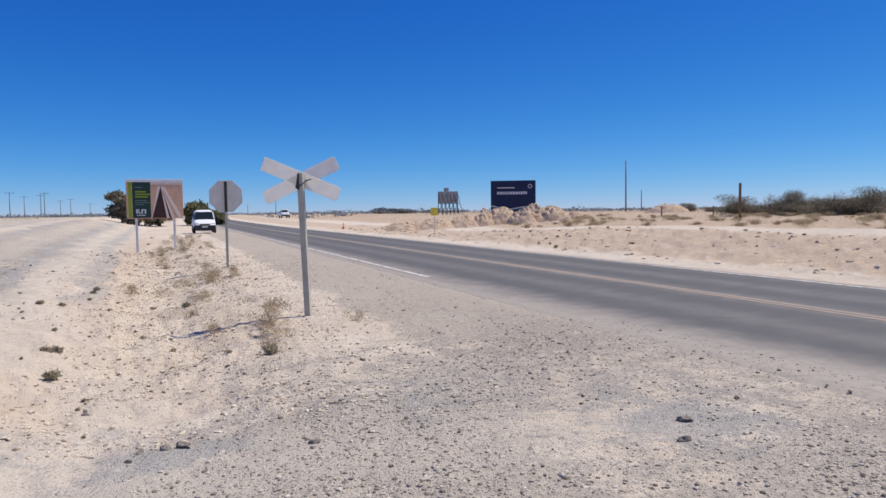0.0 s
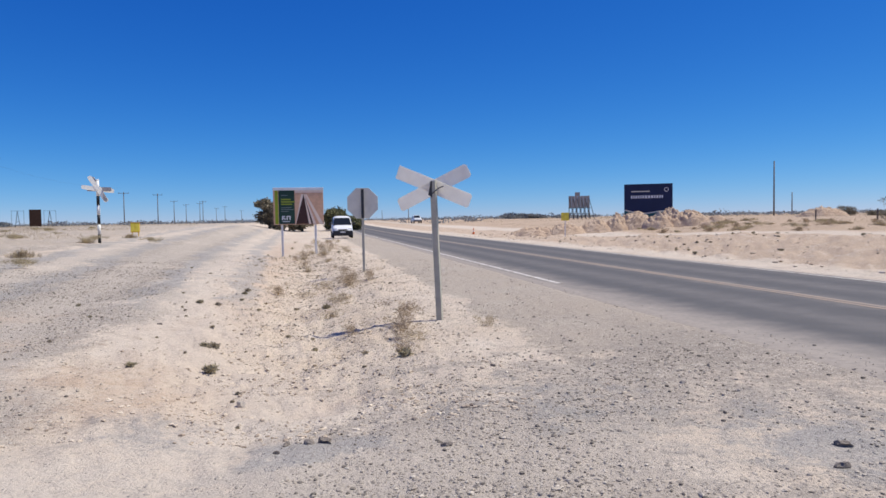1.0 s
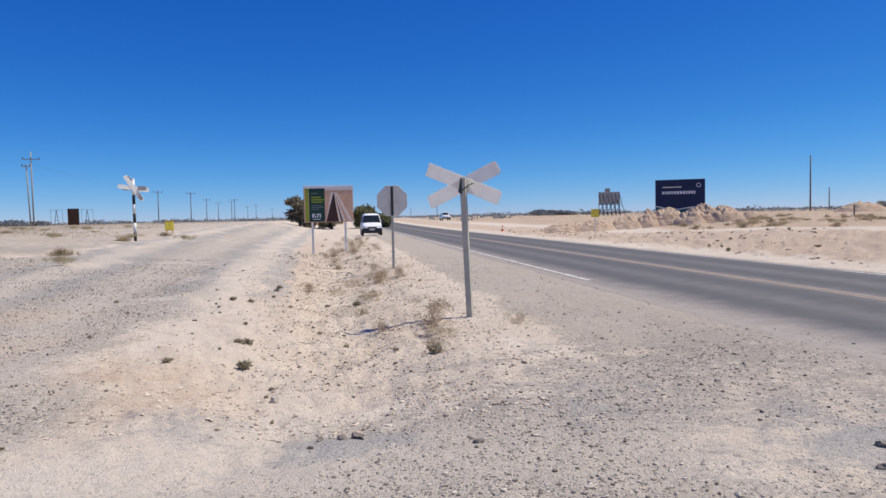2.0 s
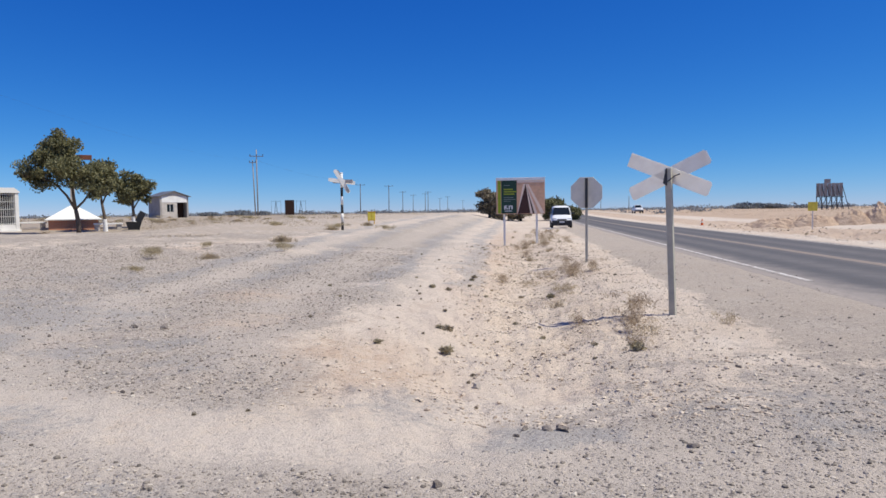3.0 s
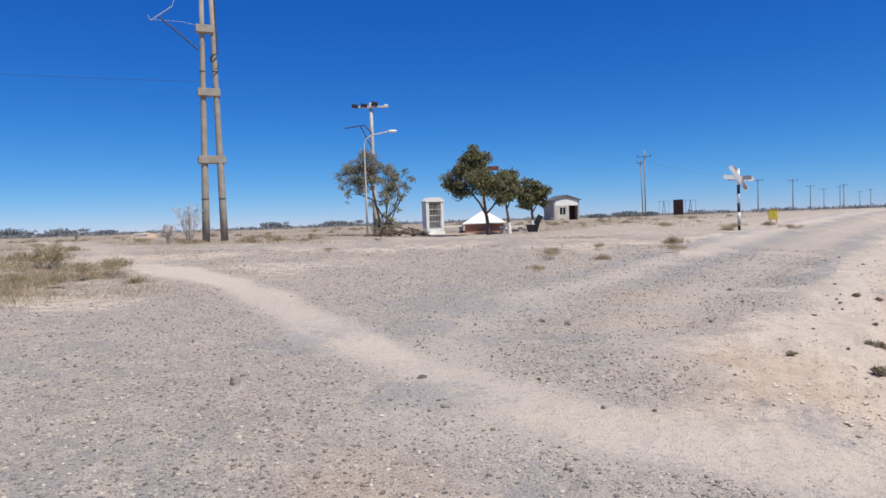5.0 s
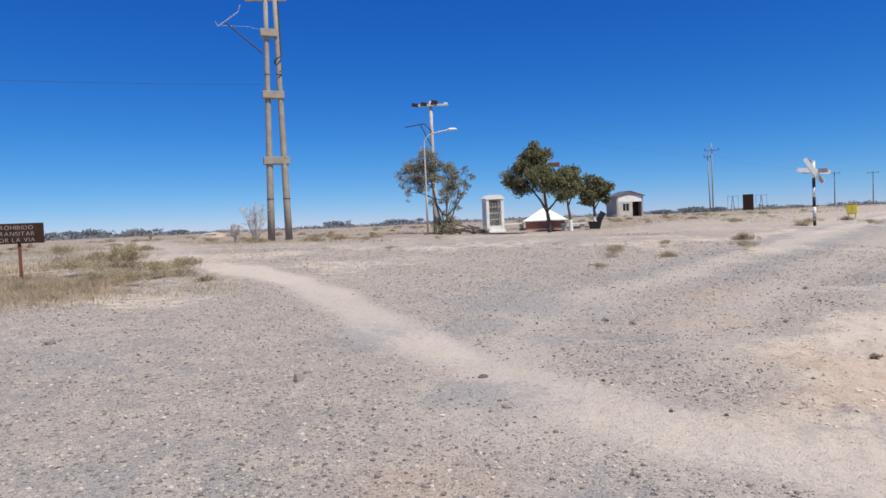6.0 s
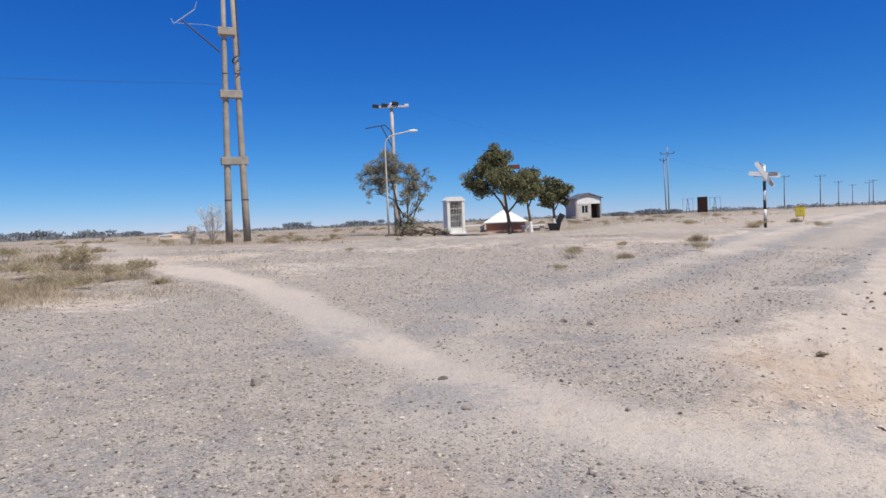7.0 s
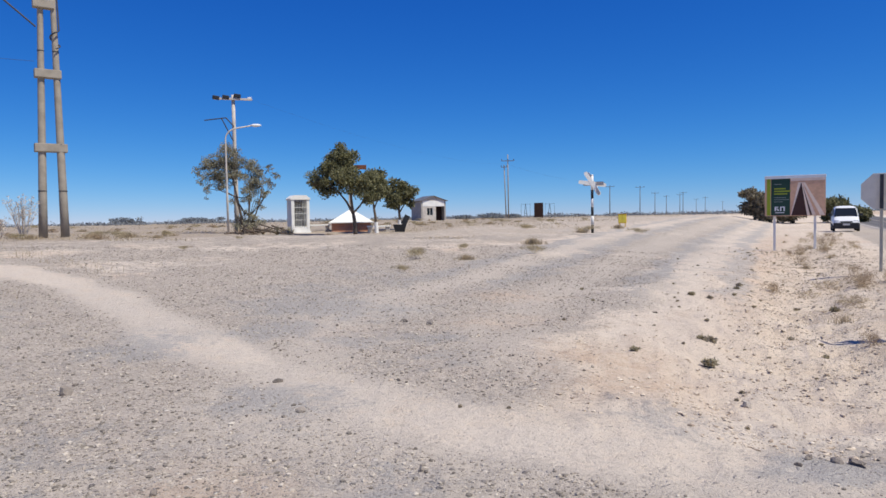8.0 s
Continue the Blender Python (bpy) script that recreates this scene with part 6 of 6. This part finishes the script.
    for x, y, s, k in ((-17.23, 11.11, 0.9, 0), (-16.59, 12.45, 0.65, 1), (-16.91, 15.66, 0.8, 0), (-14.97, 9.12, 0.4, 0), (-20.0, 18.5, 1.1, 1), (-19.2, 14.4, 0.6, 0), (-24.0, 26.0, 1.0, 0), (-24.5, 26.2, 0.8, 1), (-22.5, 28.3, 0.9, 0), (-26.5, 31.5, 0.9, 1), (-15.4, 9.4, 0.4, 1), (-23.0, 5.8, 0.4, 0), (-27.0, 9.0, 0.4, 0), (-31.0, 5.3, 0.9, 0), (-32.5, 6.0, 1.0, 1), (-33.4, 4.6, 0.9, 1), (-31.8, 7.4, 0.8, 0), (-21.4, -2.2, 1.15, 3), (-21.9, -2.6, 1.0, 3), (-19.0, -0.8, 1.2, 0), (-18.4, -1.3, 1.1, 0), (-20.2, -3.4, 1.2, 0), (-16.6, -0.25, 0.6, 1), (-16.9, -1.9, 0.8, 0), (-17.6, -2.6, 0.9, 0), (-24.5, -3.5, 1.2, 1), (-18.8, -5.2, 0.9, 0), (-26.0, -4.8, 1.2, 0), (-15.2, -3.2, 0.5, 1), (-30.5, 6.7, 0.6, 1), (-34.5, 5.0, 0.8, 0), (-34.4, 2.4, 0.9, 1), (-33.0, 1.8, 0.8, 0)):
        plant(mixed[k], x, y, s, "dry_shrub", "low dry brown shrub on gravelly ground", "plant", "dry shrubs in the yard", rng.uniform(0, 360), 0.9)
    for k in range(80):
        u, v = rng.uniform(14, 62), 14.2 + 7 * rng.random()
        x, y = from_road(u, v)
        plant(low[rng.randrange(2)], x, y, rng.uniform(0.15, 0.5), "weed", "small dark weed on the sand beyond the road", "plant", "weeds beyond the road", rng.uniform(0, 360))
    for k in range(130):
        x, y = from_road(rng.uniform(4, 66), 23.4 + 13 * rng.random() ** 1.2)
        plant(mixed[rng.randrange(3)], x, y, rng.uniform(0.5, 1.3), "dry_shrub", "low brown shrub on the bank beyond the road", "plant", "dry shrubs beyond the road", rng.uniform(0, 360), 0.8)
    for k in range(190):
        x, y = rng.uniform(-66, -23), rng.uniform(-14, 50)
        u, v = to_road(x, y)
        if v < -14 and math.hypot(x, y) > 29 and math.hypot(x + 36, y - 20) > 6 and noise.noise(Vector((x * 0.14, y * 0.14, 2))) > -0.12:
            plant(mixed[rng.choice((0, 0, 1, 2))], x, y, rng.uniform(0.4, 1.2), "dry_shrub", "low dry brown shrub in the field", "plant", "dry shrubs in the field", rng.uniform(0, 360), 0.7)


def straw_fields():
    """Dry grass: the patch round the notice board, and thin straw over the fields."""
    rng = np.random.default_rng(31)
    roots, h = [], []
    for k in range(42000):
        x, y = rng.normal(-18.5, 3.9), rng.normal(-4.0, 2.4)
        if near_line(x, y, TRACK_WEST) < 1.2 or x > -13.8 + 0.6 * rng.normal() or noise.noise(Vector((x * 0.45, y * 0.45, 9))) < -0.18:
            continue
        roots.append((x, y, ground(x, y) - 0.02))
        h.append(0.22 + 0.22 * max(0, noise.noise(Vector((x * 0.5, y * 0.5, 1)))))
    me = blades_mesh("dry_grass", rng, roots, np.array(h) * 0.85, 0.004, 1.6, DRY_STRAW)
    tagged(new("dry_grass", me), "dry straw-coloured grass round the notice board", "grass", kind="stuff")
    roots, h = [], []
    for k in range(60000):
        a, r = radians(rng.uniform(35, 112)), 28 * (130 / 28) ** rng.random()
        x, y = -math.sin(a) * r, math.cos(a) * r
        u, v = to_road(x, y)
        if v > -13 or near_line(x, y, TRACK_WEST) < 2 or noise.noise(Vector((x * 0.12, y * 0.12, 5))) < 0.02 or math.hypot(x + 33, y - 15) < 7:
            continue
        roots.append((x, y, ground(x, y) - 0.02))
        h.append(0.22 + 0.004 * r)
    me = blades_mesh("dry_grass", rng, roots, np.array(h) * 0.42, 0.009, 2.2, DRY_STRAW)
    tagged(new("dry_grass", me), "thin dry grass across the open field", "grass", kind="stuff")
    roots, h = [], []
    for k in range(34000):
        u, v = rng.uniform(10, 150), rng.uniform(26, 70)
        x, y = from_road(u, v)
        if noise.noise(Vector((x * 0.15, y * 0.15, 5))) < -0.05:
            continue
        roots.append((x, y, ground(x, y) - 0.02))
        h.append(0.25 + 0.002 * u)
    me = blades_mesh("dry_grass", rng, roots, np.array(h) * 0.6, 0.006, 1.6, DRY_STRAW)
    tagged(new("dry_grass", me), "thin dry grass beyond the road", "grass", kind="stuff")


def bleached_shrub(x, y, w, h, seed):
    rng = np.random.default_rng(seed)
    t = thing("dead_shrub", "bleached leafless shrub at the foot of the pylon", "shrub", on_ground(x, y, 0.03))
    bm = bmesh.new()
    tips = []
    for k in range(26):
        a = rng.random() * 2 * math.pi
        q = w * 0.5 * rng.random()
        top = Vector((q * math.cos(a), q * math.sin(a), h * rng.uniform(0.55, 1.0)))
        mid = top * 0.5 + Vector(rng.normal(size=3) * 0.08)
        tube(bm, [(0.06 * math.cos(a), 0.06 * math.sin(a), 0), mid, top], [0.016, 0.010, 0.004], 5)
        tips.append(top)
        for _ in range(3):
            e = mid.lerp(top, rng.random()) + Vector((rng.normal() * 0.14, rng.normal() * 0.14, rng.random() * 0.22))
            tube(bm, [mid, e], [0.006, 0.003], 4)
            tips.append(e)
    part("stem_cluster", bm, PALE_TWIG, t)
    mesh_part("dry_foliage", leaf_mesh("dry_foliage", rng, [tuple(p) for p in tips], [(0.07, 0.07, 0.06)] * len(tips), 1200, 0.03, PALE_TWIG), t)


def yucca(x, y, s, seed):
    rng = np.random.default_rng(seed)
    t = thing("agave", "spiky dry agave beside the lamp post", "plant", on_ground(x, y, 0.02), 0, "agaves by the lamp post")
    bm = bmesh.new()
    for k in range(22):
        a, e = rng.random() * 2 * math.pi, radians(rng.uniform(15, 75))
        out = Vector((math.cos(a), math.sin(a), 0))
        side = Vector((-math.sin(a), math.cos(a), 0)) * 0.04 * s
        L = s * rng.uniform(0.6, 1.0)
        m = out * L * 0.5 * math.cos(e) + Vector((0, 0, L * 0.5 * math.sin(e) + 0.04))
        p = out * L * math.cos(e) + Vector((0, 0, L * math.sin(e) * 0.95))
        v = [bm.verts.new(c) for c in (-side * 0.8, side * 0.8, m + side, m - side, p, m + Vector((0, 0, -0.03)))]
        bm.faces.new((v[0], v[1], v[2], v[3])), bm.faces.new((v[3], v[2], v[4])), bm.faces.new((v[0], v[3], v[5])), bm.faces.new((v[1], v[5], v[2])), bm.faces.new((v[0], v[5], v[1])), bm.faces.new((v[3], v[4], v[5])), bm.faces.new((v[2], v[5], v[4]))
    part("leaves", bm, GREEN_WEED if seed % 2 else DRY_TWIG, t)


def branch_heap(x, y, w, seed):
    rng = np.random.default_rng(seed)
    t = thing("branch_heap", "heap of dead branches under the thin tree", "branches", on_ground(x, y, 0.02))
    for k in range(9):
        bm = bmesh.new()
        a = rng.random() * math.pi
        L = w * rng.uniform(0.35, 0.6)
        c = Vector((rng.normal() * w * 0.2, rng.normal() * w * 0.2, 0.08 + 0.3 * rng.random()))
        d = Vector((math.cos(a), math.sin(a), rng.normal() * 0.2)) * L
        tube(bm, [c - d, c + Vector(rng.normal(size=3) * 0.06), c + d], [0.05, 0.04, 0.015], 6)
        part("branch", bm, BARK, t)


def soil_mound(x, y, w, d, h, turn, seed):
    """A tipped heap of soil: a domed, lumpy mesh with its skirt in the ground."""
    rng = np.random.default_rng(seed)
    off = Vector(rng.random(3) * 50)
    n, rings = 72, 34
    z0 = ground(x, y)
    c, s = math.cos(radians(turn)), math.sin(radians(turn))
    verts, faces = [], []
    for k in range(rings + 1):
        q = k / rings
        for j in range(n):
            a = 2 * math.pi * j / n
            px, py = q * w / 2 * math.cos(a), q * d / 2 * math.sin(a)
            p = Vector((px, py, 0))
            lump = 0.4 * noise.noise(p * 0.8 + off) + 0.30 * noise.noise(p * 2.1 + off) + 0.24 * noise.noise(p * 4.5 + off) + 0.12 * noise.noise(p * 9 + off)
            z = 0.88 * h * (1 - q ** 1.7) * (1 + 0.55 * lump) + 0.25 * h * lump * (1 - q ** 4) - 0.25 * q ** 6
            gx, gy = x + c * px - s * py, y + s * px + c * py
            verts.append((px, py, ground(gx, gy) - z0 + z))
    for k in range(rings):
        a, b = k * n, (k + 1) * n
        faces += [(a + j, b + j, b + (j + 1) % n, a + (j + 1) % n) for j in range(n)]
    ob = new("soil_mound", mesh_of("soil_mound", verts, faces, SOIL, True))
    ob.matrix_world = pose(x, y, z0, 0, 0, turn)
    tagged(ob, "tipped mound of pale lumpy soil on dry ground", "soil mound", "soil mounds beyond the road")


def soil_mounds():
    for k, (x, y, w, d, h) in enumerate(((-7.0, 55.5, 5.5, 4.0, 0.75), (-5.0, 55.5, 4.6, 3.6, 1.0), (-2.6, 56.5, 4.0, 3.4, 1.0), (-0.9, 56.8, 2.8, 2.6, 1.1), (0.6, 57.6, 3.8, 3.2, 1.55), (2.4, 56.8, 3.0, 3.0, 1.1), (3.6, 57.6, 3.2, 3.0, 1.5), (5.0, 57.4, 3.4, 3.0, 1.35), (6.4, 57.0, 3.2, 2.6, 0.8), (17.6, 70.0, 5.0, 3.4, 1.0), (-60.2, 0.5, 5.0, 3.0, 0.45))):
        soil_mound(x, y, w, d, h, -4 + 7 * (k % 3), 90 + k)


def lump(rng, s):
    """One angular stone."""
    bm = bmesh.new()
    bmesh.ops.create_icosphere(bm, subdivisions=2, radius=0.5)
    off = Vector(rng.random(3) * 40)
    k = Vector((rng.uniform(0.8, 1.3), rng.uniform(0.65, 1.0), rng.uniform(0.55, 0.85)))
    for v in bm.verts:
        f = 1 + 0.8 * noise.noise(v.co * 2.6 + off)
        v.co = Vector((v.co.x * k.x, v.co.y * k.y, v.co.z * k.z)) * f * s
    return bm


def rocks():
    rng = np.random.default_rng(3)
    protos = []
    for k in range(4):
        bm = lump(rng, 1.0)
        me = bpy.data.meshes.new("stone")
        bm.to_mesh(me)
        bm.free()
        me.materials.append(ROCK)
        protos.append(me)
    spots = [(-6.2, 2.18, 0.075), (-6.85, 0.51, 0.12), (-5.2, 1.96, 0.07), (-9.95, -2.2, 0.12), (-4.2, 0.63, 0.06), (-8.14, 5.25, 0.12), (-8.4, 5.0, 0.08), (1.33, 4.77, 0.075), (1.22, 4.36, 0.075), (-3.5, 5.5, 0.09), (-2.2, 4.3, 0.07), (-2.1, 4.35, 0.08), (-2.35, 4.25, 0.06), (3.5, 6.2, 0.08), (5.0, 6.0, 0.07)]
    r2 = random.Random(12)
    for k in range(45):
        a, r = radians(r2.uniform(-40, 112)), 3.2 + 13 * r2.random() ** 1.4
        x, y = -math.sin(a) * r, math.cos(a) * r
        if to_road(x, y)[1] < 4.4:
            spots.append((x, y, r2.uniform(0.03, 0.065)))
    for k, (x, y, s) in enumerate(spots):
        ob = new("stone", protos[k % 4])
        ob.matrix_world = pose(x, y, ground(x, y) + 0.12 * s, 0, 0, r2.uniform(0, 360)) @ Matrix.Diagonal((s, s, s, 1))
        tagged(ob, "loose dark stone on the gravel", "stone", "loose stones")


def pebbles():
    """Fine loose gravel over the near ground, thicker where the ground is grey."""
    rng = np.random.default_rng(9)
    bm = bmesh.new()
    bmesh.ops.create_icosphere(bm, subdivisions=1, radius=0.5)
    base = np.array([v.co[:] for v in bm.verts])
    tri = np.array([[v.index for v in f.verts] for f in bm.faces])
    bm.free()
    places, sizes = [], []
    while len(places) < 60000:
        a, r = radians(rng.uniform(-42, 115)), 2.0 + 24.0 * rng.random() ** 1.35
        x, y = -math.sin(a) * r, math.cos(a) * r
        u, v = to_road(x, y)
        if v > NEAR_EDGE + 0.7 or (v > 4.1 and rng.random() < 0.75):
            continue
        g, p, s, b = masks(x, y)
        if rng.random() > 0.10 + 0.95 * g * g + 0.35 * b - 0.75 * p:
            continue
        size = 0.007 + 0.028 * rng.random() ** 5.0 + 0.0010 * r
        places.append((x, y, (lie(x, y) if v > NEAR_EDGE else ground(x, y)) + size * 0.1)), sizes.append(size)
    n = len(places)
    k = np.array(sizes)[:, None, None] * np.stack([rng.uniform(0.7, 1.4, n), rng.uniform(0.7, 1.2, n), rng.uniform(0.4, 0.8, n)], 1)[:, None, :]
    v = base[None] * k * rng.uniform(0.75, 1.2, (n, len(base), 1))
    t = rng.random(n) * 2 * math.pi
    c, s = np.cos(t)[:, None], np.sin(t)[:, None]
    v = np.stack([c * v[..., 0] - s * v[..., 1], s * v[..., 0] + c * v[..., 1], v[..., 2]], -1) + np.array(places)[:, None, :]
    f = tri[None] + (np.arange(n) * len(base))[:, None, None]
    me = mesh_of("gravel", v.reshape(-1, 3).tolist(), f.reshape(-1, 3).tolist(), STONE)
    tagged(new("gravel", me), "loose grey and beige gravel on the dry ground", "gravel", kind="stuff")


shade_trees()
far_tree((-46.9, 82.6), "dense dark roadside tree behind the billboard", 51, 3.2, 4.3, LEAF_DARK)
far_tree((-45.4, 83.6), "dense dark roadside tree behind the billboard", 52, 3.6, 4.0, LEAF_DARK)
far_tree((-44.0, 86.5), "dense dark roadside tree behind the billboard", 55, 4.0, 3.7, LEAF_DARK)
far_tree((-41.2, 91.0), "round dark green tree beside the road", 53, 3.6, 3.3, LEAF_GREEN)
far_tree((-39.2, 92.0), "round dark green tree beside the road", 54, 3.2, 2.6, LEAF_GREEN)
bushes_beyond_road()
far_scrub()
far_clumps()
weeds()
straw_fields()
bleached_shrub(-35.1, 2.2, 1.5, 2.0, 71)
bleached_shrub(-35.3, 1.3, 0.6, 0.9, 72)
for k, (x, y, s) in enumerate(((-37.0, 13.3, 0.75), (-36.8, 14.6, 0.8), (-37.6, 12.7, 0.6), (-36.9, 15.4, 0.7), (-37.4, 14.0, 0.6))):
    yucca(x, y, s, 80 + k)
branch_heap(-36.9, 14.2, 1.6, 85)
branch_heap(-36.6, 12.6, 1.2, 86)
soil_mounds()
rocks()
pebbles()


def clods(name, label, seed, count, spot, size_of):
    """Crumbled clods, scattered by a rule for place and size, as one loose layer."""
    rng = np.random.default_rng(seed)
    bm = bmesh.new()
    bmesh.ops.create_icosphere(bm, subdivisions=1, radius=0.5)
    base = np.array([v.co[:] for v in bm.verts])
    tri = np.array([[v.index for v in f.verts] for f in bm.faces])
    bm.free()
    places, sizes = [], []
    while len(places) < count:
        u, v = spot(rng)
        x, y = from_road(u, v)
        if 2.6 < v < 13.2 or noise.noise(Vector((x * 0.9, y * 0.9, 7))) + 0.5 * noise.noise(Vector((x * 2.5, y * 2.5, 2))) < rng.uniform(-0.35, 0.35):
            continue
        size = size_of(rng, u)
        places.append((x, y, ground(x, y) + size * 0.08)), sizes.append(size)
    n = len(places)
    k = np.array(sizes)[:, None, None] * np.stack([rng.uniform(0.8, 1.6, n), rng.uniform(0.7, 1.2, n), rng.uniform(0.4, 0.75, n)], 1)[:, None, :]
    v = base[None] * k * rng.uniform(0.6, 1.25, (n, len(base), 1))
    t = rng.random(n) * 2 * math.pi
    c, s = np.cos(t)[:, None], np.sin(t)[:, None]
    v = np.stack([c * v[..., 0] - s * v[..., 1], s * v[..., 0] + c * v[..., 1], v[..., 2]], -1) + np.array(places)[:, None, :]
    f = tri[None] + (np.arange(n) * len(base))[:, None, None]
    me = mesh_of(name, v.reshape(-1, 3).tolist(), f.reshape(-1, 3).tolist(), CLOD)
    tagged(new(name, me), label, "clods", kind="stuff")


clods("clods", "crumbled pale clods of earth along the ditch", 19, 9000, lambda r: (5 + 25 * r.random() ** 1.4, r.normal(0.1, 1.3)), lambda r, u: 0.009 + 0.036 * r.random() ** 4 + 0.0009 * u)
clods("clods", "broken clods and stones on the bank beyond the road", 23, 2600, lambda r: (-4 + 66 * r.random(), 13.3 + 6.5 * r.random() ** 1.2), lambda r, u: 0.02 + 0.15 * r.random() ** 5)
